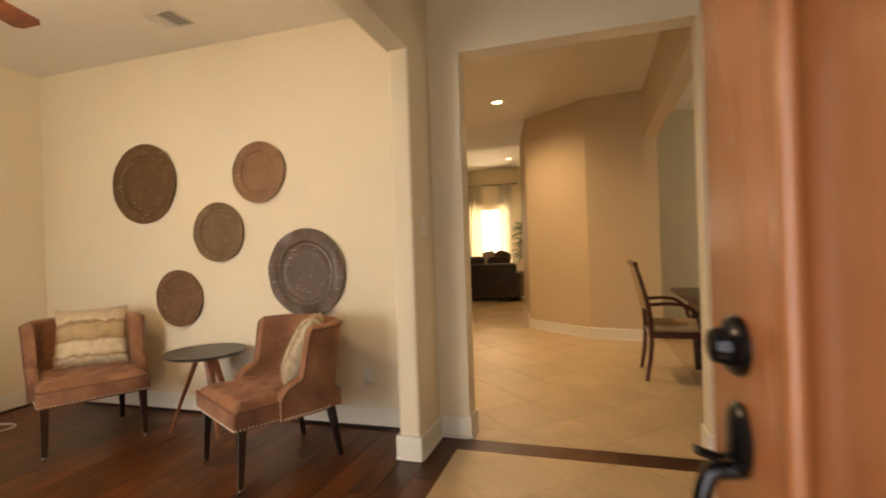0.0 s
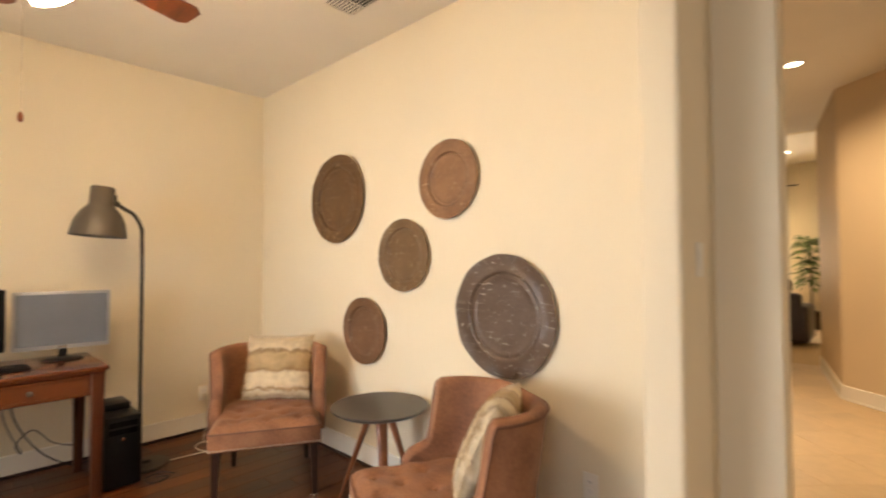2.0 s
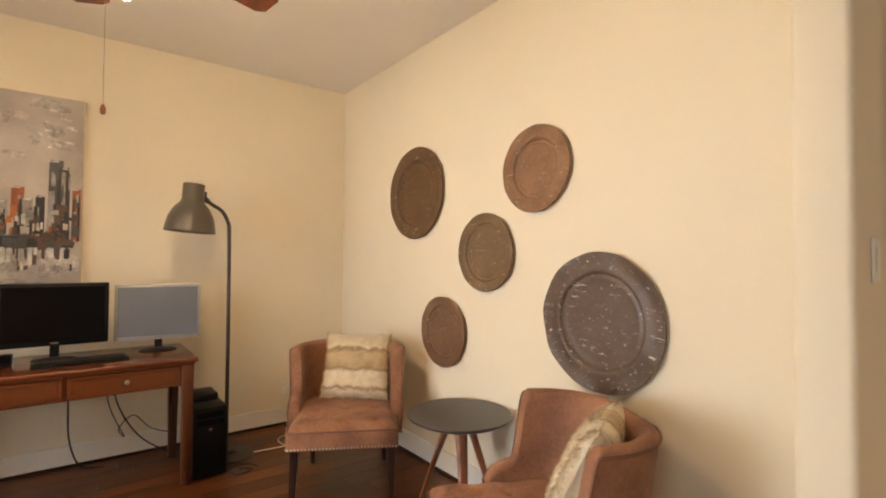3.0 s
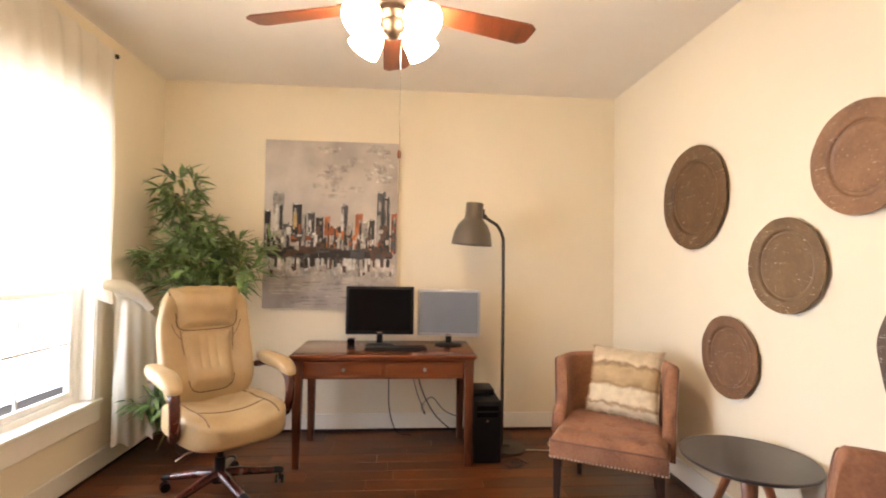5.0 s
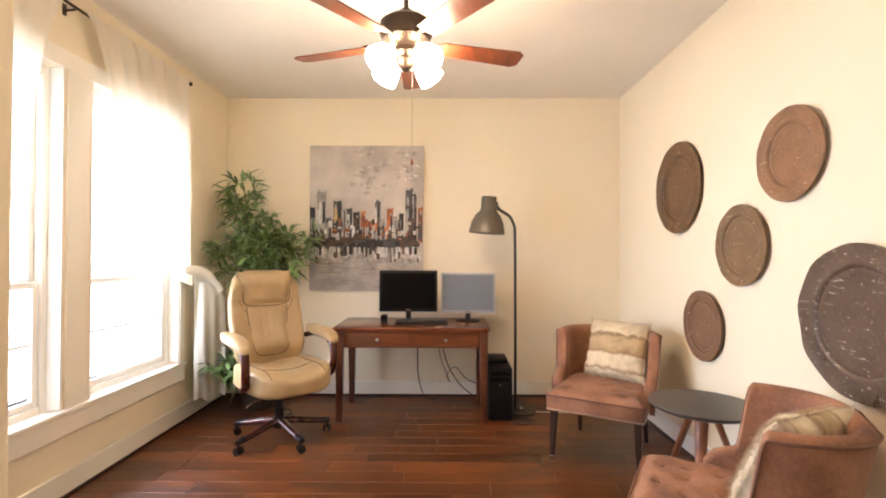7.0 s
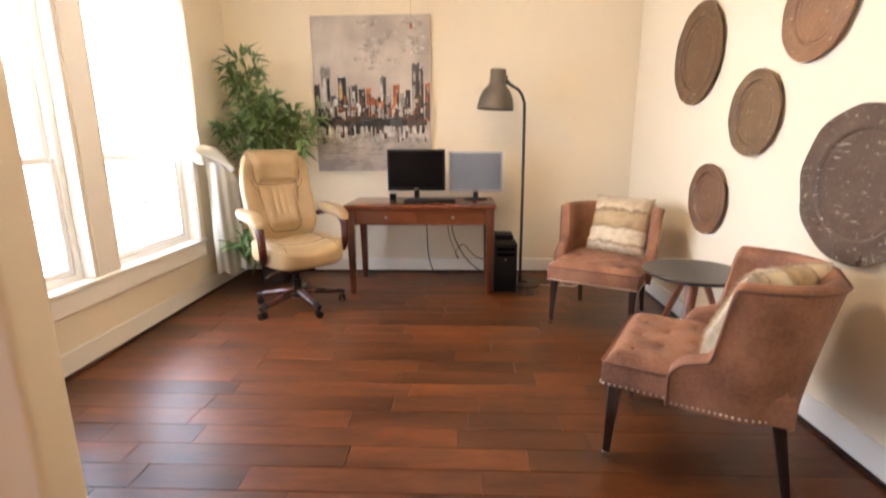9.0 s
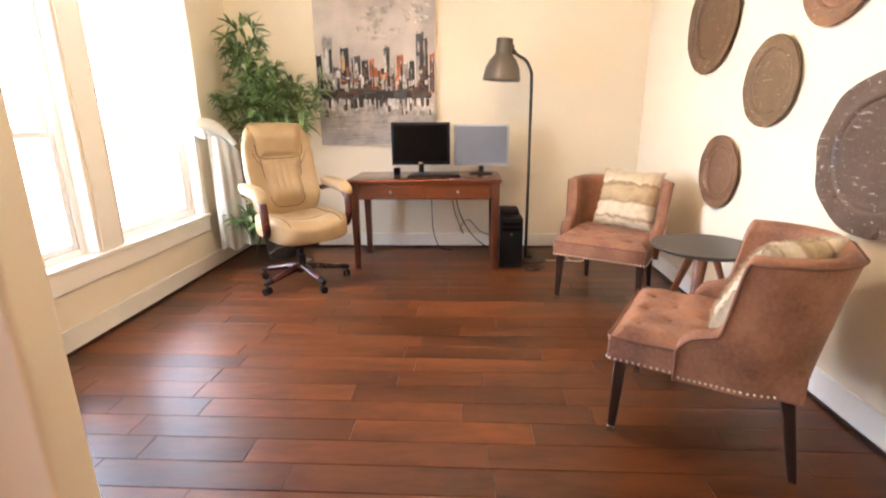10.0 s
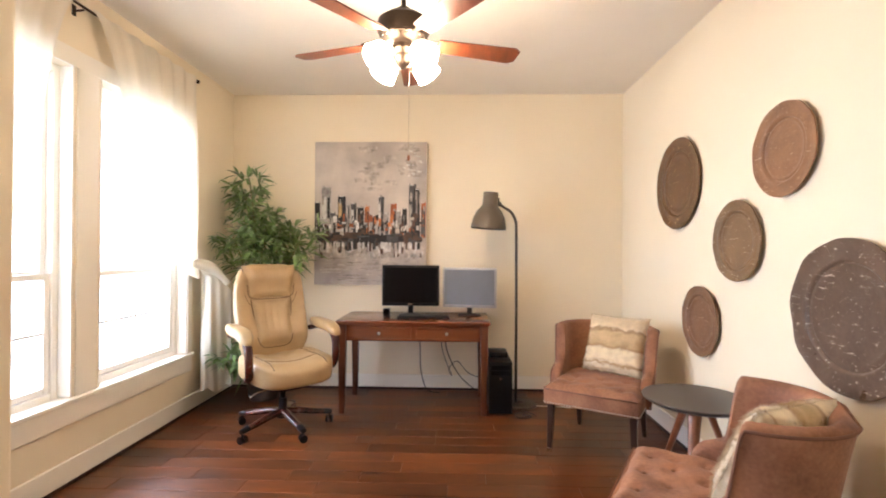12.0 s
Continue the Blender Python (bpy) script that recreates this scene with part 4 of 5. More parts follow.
    for x, y, dx, dy in ((0.335, 0.26, 0.015, 0.008), (0.335, -0.26, 0.015, -0.008), (-0.20, 0.225, -0.06, 0.01), (-0.20, -0.225, -0.06, -0.01)):
        bm = box(B(), -0.023, 0.023, -0.023, 0.023, 0.0, zb + 0.01, 0.004, 1)
        for v in bm.verts:
            t = 1 - v.co.z / zb
            sc = 1 - 0.42 * t
            v.co.x, v.co.y = v.co.x * sc + x + dx * t, v.co.y * sc + y + dy * t
        lg = part("leg", bm, DARKWOOD, ch, "tapered espresso wood leg")
        if x > 0:
            part("ferrule", box(B(), x + dx - 0.0145, x + dx + 0.0145, y + dy - 0.0145, y + dy + 0.0145, 0.0005, 0.028, 0.002, 1), CHROME, lg)
    return ch


def fur_material():
    m = material("striped_faux_fur", (1.0, 0.96, 0.88), 0.95, var=0.24, scale=16, fine=240, bump=0.25, sheen=0.3)
    n, ln = m.node_tree.nodes, m.node_tree.links
    b = n["Principled BSDF"]
    old = b.inputs["Base Color"].links[0].from_socket
    tc, sp = n.new("ShaderNodeTexCoord"), n.new("ShaderNodeSeparateXYZ")
    ns = n.new("ShaderNodeTexNoise")
    ns.inputs["Scale"].default_value, ns.inputs["Detail"].default_value = 14, 4
    ln.new(tc.outputs["Object"], sp.inputs[0]), ln.new(tc.outputs["Object"], ns.inputs["Vector"])
    ma = n.new("ShaderNodeMath")
    ma.operation = "MULTIPLY_ADD"
    ma.inputs[1].default_value = 0.085
    ln.new(ns.outputs[0], ma.inputs[0]), ln.new(sp.outputs["Z"], ma.inputs[2])
    mr = n.new("ShaderNodeMapRange")
    mr.inputs[1].default_value, mr.inputs[2].default_value = -0.17, 0.26
    ln.new(ma.outputs[0], mr.inputs[0])
    rp = n.new("ShaderNodeValToRGB")
    e = rp.color_ramp.elements
    e[0].position, e[0].color = 0.0, (0.62, 0.49, 0.31, 1)
    e[1].position, e[1].color = 1.0, (0.62, 0.49, 0.31, 1)
    for p, c in ((0.10, (0.80, 0.70, 0.52)), (0.14, (0.46, 0.30, 0.15)), (0.18, (0.92, 0.80, 0.58)), (0.36, (0.94, 0.84, 0.63)), (0.41, (0.48, 0.31, 0.16)), (0.45, (0.62, 0.46, 0.25)), (0.66, (0.72, 0.55, 0.31)), (0.71, (0.42, 0.28, 0.15)), (0.75, (0.92, 0.79, 0.55)), (0.86, (0.74, 0.61, 0.42))):
        q = e.new(p)
        q.color = (*c, 1)
    ln.new(mr.outputs[0], rp.inputs[0])
    mx = n.new("ShaderNodeMix")
    mx.data_type, mx.blend_type = "RGBA", "MULTIPLY"
    mx.inputs[0].default_value = 0.65
    ln.new(rp.outputs[0], mx.inputs[6]), ln.new(old, mx.inputs[7])
    ln.new(mx.outputs[2], b.inputs["Base Color"])
    return m


FUR = fur_material()


def pillow(label, at, w=0.435, h=0.425, t=0.15):
    """A square cushion standing on its edge: local x out of its face, y across, z up."""
    bm = B()
    n = 40

    def side(sg):
        def f(u, v):
            a, b = u * 2 - 1, v * 2 - 1
            ea, eb = 1 - abs(a) ** 3.2, 1 - abs(b) ** 3.2
            d = t / 2 * max(0, ea * eb) ** 0.45
            yy = w / 2 * a * (1 - 0.06 * (1 - b * b)) * (1 + 0.03 * noise.noise(Vector((b * 5, a * 2, 4))))
            zz = h / 2 * b * (1 - 0.06 * (1 - a * a)) * (1 + 0.04 * noise.noise(Vector((a * 5, b * 2, 9))))
            groove = sum(math.exp(-((b - g) / 0.035) ** 2) for g in (-0.70, -0.15, 0.46))
            fuzz = 0.006 * noise.noise(Vector((yy * 60, zz * 60, sg * 7))) + 0.007 * noise.noise(Vector((yy * 22, zz * 40, sg * 3)))
            return Vector((sg * (d * (1 - 0.16 * groove) + fuzz * min(1, d * 40)), yy, zz))
        return f

    for sg in (1, -1):
        sheet(bm, side(sg), n, n)
    bmesh.ops.remove_doubles(bm, verts=bm.verts, dist=2e-4)
    bmesh.ops.recalc_face_normals(bm, faces=bm.faces)
    ob = solid("throw_pillow", bm, FUR, label, "pillow", "fur pillows", smooth=120)
    ob.matrix_world = at
    # short hairs
    rr = random.Random(3)
    hb = B()
    for _ in range(7000):
        sg = 1 if rr.random() < 0.8 else -1
        p = side(sg)(rr.uniform(0.02, 0.98), rr.uniform(0.02, 0.98))
        q = p + Vector((sg * rr.uniform(0.004, 0.013), rr.uniform(-0.012, 0.012), rr.uniform(-0.022, 0.004)))
        wv = Vector((0, rr.uniform(0.0006, 0.0016), rr.uniform(-0.001, 0.001)))
        hb.faces.new((hb.verts.new(p - wv), hb.verts.new(p + wv), hb.verts.new(q)))
    for _ in range(2600):  # longer hairs along the rim
        u, v = rr.uniform(0.0, 1.0), rr.choice((0.004, 0.996))
        if rr.random() < 0.5:
            u, v = v, u
        p = side(1)(u, v)
        away = Vector((0, p.y, p.z)).normalized()
        q = p + away * rr.uniform(0.002, 0.011) + Vector((rr.uniform(-0.008, 0.008), rr.uniform(-0.008, 0.008), rr.uniform(-0.010, 0.004)))
        wv = Vector((rr.uniform(-0.001, 0.001), -away.z, away.y)) * rr.uniform(0.0007, 0.0018)
        hb.faces.new((hb.verts.new(p - wv), hb.verts.new(p + wv), hb.verts.new(q)))
    tagged(part("fur", hb, FUR, ob, smooth=0), kind="stuff")
    return ob


CH1 = pose(-2.92, 2.545, 0, 0, 0, -29.5)
CH2 = pose(-1.335, 2.535, 0, 0, 0, -119.2)
club_chair("brown suede tufted club chair with nailhead trim near the corner", CH1)
club_chair("brown suede tufted club chair with nailhead trim beside the side table", CH2)
pillow("striped beige faux fur pillow propped in the corner chair", CH1 @ pose(-0.165, 0.05, 0.660, 0, -22, -12))
pillow("striped beige faux fur pillow leaning in the club chair", CH2 @ pose(-0.125, 0.075, 0.650, 0, -25, -36) @ pose(0, 0, 0, 90, 0, 0), 0.40, 0.40)

# ---- side table ----
table = thing("side_table", "round grey side table with three walnut legs", "side table", at=pose(-2.14, 2.805, 0))
part("tabletop", lathe(B(), [(0, 0.530), (0.245, 0.530), (0.270, 0.545), (0.273, 0.552), (0.270, 0.556), (0, 0.557)], 64), TABLETOP, table)
part("hub", rod(B(), (0, 0, 0.485), (0, 0, 0.5295), 0.045, n=20), CHROME, table)
for k in range(3):
    rot = Matrix.Rotation(radians(-152 + 120 * k), 4, "Z")
    bm = B()
    pts = [rot @ Vector(p) for p in ((0.05, 0, 0.525), (0.10, 0, 0.40), (0.175, 0, 0.20), (0.245, 0, 0.0))]
    tube(bm, smooth_path(pts, 4), [0.036 - 0.0017 * i for i in range(13)], 10, 0.55)
    for v in bm.verts:
        v.co.z = max(0.0, min(v.co.z, 0.5295))
    part("leg", bm, WALNUT, table)

# ---- office chair ----
OC = pose(-3.07, 0.218, 0, 0, 0, 43)
oc = thing("office_chair", "tan leather executive office chair with mahogany arms", "office chair", at=OC)


def puff(bm, cx, cy, cz, sx, sy, sz, p=3.0, nu=36, nv=24, shape=None):
    """A soft padded block, a rounded box with full faces."""
    def sp(c, e):
        return math.copysign(abs(c) ** e, c)
    vs = []
    for i in range(nv + 1):
        th = -math.pi / 2 + math.pi * i / nv
        row = []
        for j in range(nu):
            ph = 2 * math.pi * j / nu
            e = 2 / p
            q = Vector((sx * sp(math.cos(th), e) * sp(math.cos(ph), e), sy * sp(math.cos(th), e) * sp(math.sin(ph), e), sz * sp(math.sin(th), e)))
            if shape:
                q = shape(q)
            row.append(bm.verts.new(q + Vector((cx, cy, cz))))
        vs.append(row)
    for i in range(nv):
        for j in range(nu):
            bm.faces.new((vs[i][j], vs[i][(j + 1) % nu], vs[i + 1][(j + 1) % nu], vs[i + 1][j]))
    bmesh.ops.remove_doubles(bm, verts=bm.verts, dist=1e-4)
    bmesh.ops.recalc_face_normals(bm, faces=bm.faces)
    return bm


def seat_form(q):
    x, y = q.x, q.y
    if x > 0.12:
        q.z -= 0.55 * (x - 0.12) ** 2
    q.z += 0.05 * (y / 0.27) ** 2 * (1 if q.z > 0 else 0) - 0.01 * math.exp(-(x / 0.2) ** 2) * (1 if q.z > 0 else 0)
    if q.z > 0:
        q.z += 0.010 * noise.noise(Vector((x * 13, y * 9, 1))) * (1 if x < 0.1 else 0.4)
    return q


def seat_point(x, y):
    """A place on the seat's top, by its own curve."""
    z = 0.084 * max(0.0, 1 - abs(x / 0.31) ** 3.8 - abs(y / 0.290) ** 3.8) ** (1 / 3.8)
    return seat_form(Vector((x, y, z))) + Vector((0.045, 0, 0.4555))


part("seat", puff(B(), 0.045, 0, 0.455, 0.31, 0.290, 0.084, 3.8, 56, 30, seat_form), LEATHER, oc, smooth=80)
BACK = pose(-0.215, 0, 0.49, 0, -13, 0)


def back_form(q):
    # narrower at the waist of the head, wide shoulders low down
    t = (q.z + 0.36) / 0.72
    q.y *= 0.96 + 0.07 * math.sin(max(0, min(1, t)) * 2.8) - 0.14 * max(0, t - 0.62)
    q.x += 0.05 * (q.y / 0.27) ** 2 + 0.035 * math.exp(-((t - 0.22) / 0.16) ** 2) + 0.03 * math.exp(-((t - 0.86) / 0.10) ** 2)
    return q


bm = puff(B(), 0, 0, 0.36, 0.065, 0.268, 0.38, 4.6, 64, 44, back_form)
bmesh.ops.transform(bm, matrix=BACK, verts=bm.verts)
part("backrest", bm, LEATHER, oc, smooth=80)


def front_x(y, z):
    q = back_form(Vector((0.0645, y, z - 0.36)))
    edge = max(0.0, 1 - (abs(y) / 0.262) ** 5 )
    return q.x * 1.0 - 0.03 * (1 - edge)


# the padded panel and head cushion, inset in the back
def pad(y_half, z0, z1, taper, lift, ribs):
    def f(u, v):
        z = z0 + (z1 - z0) * v
        hw = y_half * (1 + taper * (v - 0.5))
        y = (u * 2 - 1) * hw
        e = min(1, 5 * min(u, 1 - u), 5 * min(v, 1 - v))
        soft = 1 - (1 - e) ** 2
        x = front_x(y, z) - 0.006 + lift * soft - (0.004 * sum(math.exp(-((y - g) / 0.008) ** 2) for g in ribs) * (v > 0.35) * soft)
        return BACK @ Vector((x, y, z))
    return sheet(B(), f, 40, 30)


part("lumbar_pad", pad(0.145, 0.09, 0.455, 0.16, 0.026, (-0.05, 0, 0.05)), LEATHER, oc, smooth=80)
part("head_pad", pad(0.185, 0.465, 0.72, 0.26, 0.034, ()), LEATHER, oc, smooth=80)


def seam_line(pts):
    return tube(B(), smooth_path([BACK @ Vector((front_x(y, z) + 0.001, y, z)) for y, z in pts], 5), 0.0034, 6)


part("seam", seam_line([(-0.158, 0.455), (-0.145, 0.30), (-0.132, 0.14), (-0.09, 0.085), (0, 0.077), (0.09, 0.085), (0.132, 0.14), (0.145, 0.30), (0.158, 0.455)]), SEAM, oc)
part("seam", seam_line([(-0.215, 0.70), (-0.185, 0.56), (-0.16, 0.468), (0, 0.455), (0.16, 0.468), (0.185, 0.56), (0.215, 0.70)]), SEAM, oc)
for sg in (-1, 1):
    part("seam", seam_line([(sg * 0.215, 0.52), (sg * 0.185, 0.44), (sg * 0.150, 0.40)]), SEAM, oc)
    part("seat_seam", tube(B(), [seat_point(x, sg * 0.195) for x in (-0.22, -0.15, -0.08, 0.0, 0.06, 0.12, 0.17, 0.21, 0.24, 0.26, 0.275)], 0.004, 6), SEAM, oc)
    # looped wooden arm with a leather pad
    y = sg * 0.325
    arm = part("armrest", tube(B(), smooth_path([(-0.20, y * 0.96, 0.70), (-0.08, y, 0.725), (0.10, y * 1.0, 0.715), (0.18, y, 0.680), (0.205, y, 0.61), (0.205, y * 0.99, 0.53), (0.17, y * 0.95, 0.455), (0.05, y * 0.85, 0.415)], 6), 0.030, 12, 0.75), MAHOGANY, oc)
    part("arm_pad", puff(B(), 0.01, y * 1.01, 0.750, 0.215, 0.052, 0.040, 3.0, 30, 16, lambda q: Vector((q.x, q.y * (1 + 0.5 * q.x), q.z - 1.3 * max(0, q.x - 0.02) ** 2 + 0.06 * max(0, -q.x) ))), LEATHER, arm, "tan leather arm pad")
part("seat_seam", tube(B(), [seat_point(0.10 + 0.02 * math.cos(y * 8), y) for y in [-0.19 + 0.02 * k for k in range(20)]], 0.0035, 6), SEAM, oc)
part("seat_plate", box(B(), -0.13, 0.13, -0.10, 0.10, 0.305, 0.372, 0.01, 2), BLACKPLASTIC, oc)
part("tilt_lever", tube(B(), [(0.05, -0.10, 0.325), (0.07, -0.22, 0.318), (0.075, -0.27, 0.295)], 0.008, 8), CHROME, oc)
part("gas_lift", rod(rod(B(), (0, 0, 0.12), (0, 0, 0.23), 0.032), (0, 0, 0.22), (0, 0, 0.31), 0.02), BLACKPLASTIC, oc)
part("hub", lathe(B(), [(0, 0.085), (0.045, 0.085), (0.05, 0.12), (0.04, 0.15), (0, 0.152)], 24), BLACKPLASTIC, oc)
for k in range(5):
    rot = Matrix.Rotation(radians(-72 + 72 * k), 4, "Z")
    sp = part("base_spoke", tube(B(), [rot @ Vector(p) for p in ((0.03, 0, 0.13), (0.12, 0, 0.122), (0.24, 0, 0.10), (0.345, 0, 0.083))], [0.034, 0.033, 0.028, 0.024], 12, 0.75), MAHOGANY, oc)
    part("spoke_cap", tube(B(), [rot @ Vector(p) for p in ((0.300, 0, 0.0925), (0.33, 0, 0.087), (0.36, 0, 0.081))], [0.0275, 0.0265, 0.021], 12, 0.8), BLACKPLASTIC, sp)
    bm = B()
    p = rot @ Vector((0.345, 0, 0))
    for sg in (-1, 1):
        o = Matrix.Rotation(radians(20 + 60 * k), 4, "Z") @ Vector((0, 0.018 * sg, 0))
        d = o.normalized() * 0.008
        rod(bm, p + o - d + Vector((0, 0, 0.027)), p + o + d + Vector((0, 0, 0.027)), 0.027, n=18)
    rod(bm, p + Vector((0, 0, 0.027)), p + Vector((0, 0, 0.075)), 0.008)
    part("caster", bm, BLACKPLASTIC, sp)

# ---- plant ----
plant = thing("potted_plant", "tall artificial bamboo palm with dense green leaves", "plant", at=pose(-3.78, -0.22, 0))
part("pot", lathe(B(), [(0, 0), (0.115, 0), (0.125, 0.02), (0.15, 0.25), (0.155, 0.27), (0.14, 0.27), (0.13, 0.24), (0, 0.235)], 32), POT, plant)
pr = random.Random(11)


def leaf(bm, p, d, length, width, droop):
    """A pointed leaf blade, folded along its middle."""
    d = Vector(d).normalized()
    side = d.cross(Vector((0, 0, 1)))
    side = side.normalized() if side.length > 0.05 else Vector((1, 0, 0))
    side = (side + Vector((pr.uniform(-0.4, 0.4), pr.uniform(-0.4, 0.4), pr.uniform(-0.5, 0.5)))).normalized()
    nrm = side.cross(d).normalized()
    prev = None
    for t, w in ((0, 0.12), (0.25, 0.85), (0.5, 1.0), (0.78, 0.6), (1.0, 0.02)):
        c = p + d * length * t + Vector((0, 0, -droop * length * t * t))
        row = [bm.verts.new(c - side * width * w + nrm * width * 0.25 * w), bm.verts.new(c), bm.verts.new(c + side * width * w + nrm * width * 0.25 * w)]
        if prev:
            bm.faces.new((prev[0], prev[1], row[1], row[0])), bm.faces.new((prev[1], prev[2], row[2], row[1]))
        prev = row


def limits(p):
    p.x = max(p.x, XW + 0.06 + 3.78)
    p.y = max(p.y, YS + 0.10 + 0.22)
    return p


STEMS = [((0.0, -0.03), (-0.05, -0.20, 1.84)), ((0.03, 0.0), (0.04, -0.13, 1.97)), ((0.02, 0.03), (0.03, 0.17, 1.56)), ((-0.02, 0.02), (0.08, 0.37, 1.47)), ((0.02, -0.04), (0.10, -0.25, 1.46)), ((-0.03, 0.0), (0.06, 0.03, 1.60)), ((0.04, 0.02), (0.16, 0.04, 1.38)), ((0.03, -0.05), (0.30, -0.22, 0.42))]
for (bx, by), (tx, ty, tz) in STEMS:
    pts = smooth_path([(bx, by, 0.235), (bx * 1.3 + tx * 0.2, by * 1.3 + ty * 0.2, 0.235 + (tz - 0.235) * 0.5), (tx * 0.7, ty * 0.7, 0.235 + (tz - 0.235) * 0.82), (tx, ty, tz)], 8)
    stem = part("stem", tube(B(), pts, [0.011 - 0.0003 * i for i in range(len(pts))], 7), STEM, plant)
    bm = B()
    low = 0.20 if tz < 0.6 else 1.10
    for q in pts:
        if q.z < low:
            continue
        for _ in range(3):  # side sprigs with fans of leaves
            a, e = pr.uniform(0, 6.3), pr.uniform(-0.1, 0.7)
            sd = Vector((math.cos(a), math.sin(a), e)).normalized()
            ln_s = pr.uniform(0.05, 0.13 if q.z > 1.6 else 0.20)
            tip = limits(q + sd * ln_s)
            for _ in range(5):
                ld = (sd + Vector((pr.uniform(-1, 1), pr.uniform(-1, 1), pr.uniform(-0.7, 0.8)))).normalized()
                leaf(bm, tip, ld, pr.uniform(0.10, 0.19), pr.uniform(0.011, 0.019), pr.uniform(0.1, 0.5))
    for v in bm.verts:
        limits(v.co)
    tagged(part("foliage", bm, LEAF, stem, "dense pointed green leaves", smooth=0), kind="stuff")

# ---- outlet, switch, cords ----


def wall_box(name, label, at, switch=False):
    ob = thing(name, label, "outlet" if not switch else "switch", at=at)
    part("cover_plate", box(B(), -0.036, 0.036, -0.006, 0.0, -0.058, 0.058, 0.003, 2), TRIM, ob)
    if switch:
        part("rocker", box(B(), -0.017, 0.017, -0.0105, -0.0062, -0.033, 0.033, 0.002, 1), TRIM, ob)
    else:
        for z in (-0.02, 0.02):
            soc = part("socket", lathe(B(), [(0, 0), (0.016, 0), (0.016, 0.002), (0, 0.0022)], 18, pose(0, -0.0062, z, 90, 0, 0)), VINYL, ob)
            part("slots", boxes((-0.007, -0.005, -0.0088, -0.0083, z - 0.004, z + 0.006), (0.005, 0.007, -0.0088, -0.0083, z - 0.004, z + 0.006)), BLACKPLASTIC, soc, smooth=0)
    return ob


wall_box("outlet", "white duplex wall outlet beside the chair", pose(XW + 0.0005, 2.59, 0.30, 0, 0, 90))
wall_box("outlet", "white wall outlet behind the club chair", pose(-1.02, YN - 0.0005, 0.36))
wall_box("light_switch", "white wall light switch on the pier", pose(XE1 + 0.0005, 2.845, 1.36, 0, 0, 90), True)
plug = solid("power_plug", box(B(), XW + 0.012, XW + 0.045, 2.575, 2.605, 0.268, 0.296, 0.005, 2), CABLE_WHITE, "cream power plug in the wall outlet", "plug")
part("cord", tube(B(), smooth_path([(XW + 0.04, 2.59, 0.27), (XW + 0.06, 2.59, 0.12), (XW + 0.10, 2.57, 0.012), (XW + 0.28, 2.50, 0.008), (-3.70, 2.55, 0.008), (-3.62, 2.49, 0.008), (-3.66, 2.42, 0.008), (-3.78, 2.41, 0.008), (-3.84, 2.48, 0.010), (-3.76, 2.545, 0.012), (-3.64, 2.50, 0.010), (-3.66, 2.20, 0.008)], 8), 0.004, 6), CABLE_WHITE, plug)
for k, pts in enumerate([[(-4.0, 1.16, 0.70), (-4.02, 1.17, 0.45), (-4.03, 1.18, 0.20), (-4.02, 1.24, 0.03), (-3.98, 1.36, 0.01)],
                         [(-4.0, 1.40, 0.70), (-4.0, 1.42, 0.42), (-3.98, 1.54, 0.18), (-3.95, 1.70, 0.05), (-3.90, 1.80, 0.06)],
                         [(-4.02, 1.36, 0.70), (-4.04, 1.38, 0.40), (-4.06, 1.47, 0.16), (-4.04, 1.44, 0.22), (-4.02, 1.52, 0.30), (-4.0, 1.62, 0.20), (-3.95, 1.74, 0.16)]]):
    solid("cable", tube(B(), smooth_path(pts, 8), 0.005 if k < 2 else 0.0035, 6), CABLE, "black cable hanging behind the desk", "cable", "desk cables")
solid("cable", tube(B(), smooth_path([(-3.45, 2.05, 0.006), (-3.40, 2.12, 0.006), (-3.36, 2.02, 0.006), (-3.46, 2.00, 0.006), (-3.50, 2.10, 0.006), (-3.42, 2.16, 0.006)], 6), 0.005, 6), CABLE, "black cord coiled beside the lamp base", "cable", "desk cables")

# ---- front door ----
d = Vector((-0.117, 0.993, 0)).normalized()
DA = math.degrees(math.atan2(d.y, d.x))
door = tagged(new("door_1"), "stained wooden front door standing open", "door", kind="structure")
door.matrix_world = pose(0.757, -0.045, 0, 0, 0, DA)
# local x runs from hinge to edge, the outer face is at y = 0
bm = B()
W, H, T = 0.960, 2.42, 0.045
ST = 0.205
for r in [(0.0, ST, -T, 0, 0.012, H), (W - ST, W, -T, 0, 0.012, H), (ST, W - ST, -T, 0, 0.012, 0.28), (ST, W - ST, -T, 0, H - 0.16, H), (ST, W - ST, -T, 0, 1.82, 1.93)]:
    box(bm, *r, 0.002, 1)
part("door_leaf", bm, DOORWOOD, door)
for z0, z1 in ((0.28, 1.82), (1.93, H - 0.16)):
    bm = box(B(), ST + 0.03, W - ST - 0.03, -T + 0.014, -0.014, z0 + 0.03, z1 - 0.03, 0.008, 2)
    box(bm, ST + 0.002, W - ST - 0.002, -T + 0.018, -0.018, z0 + 0.002, z1 - 0.002)
    part("door_panel", bm, DOORWOOD, door)
    for a, b, c, e in ((ST, ST + 0.03, z0, z1), (W - ST - 0.03, W - ST, z0, z1), (ST + 0.03, W - ST - 0.03, z0, z0 + 0.03), (ST + 0.03, W - ST - 0.03, z1 - 0.03, z1)):
        part("moulding", box(B(), a + 0.0005, b, -0.0175, 0.004, c + 0.0005, e, 0.009, 4), DOORWOOD, door)
KX = W - 0.102


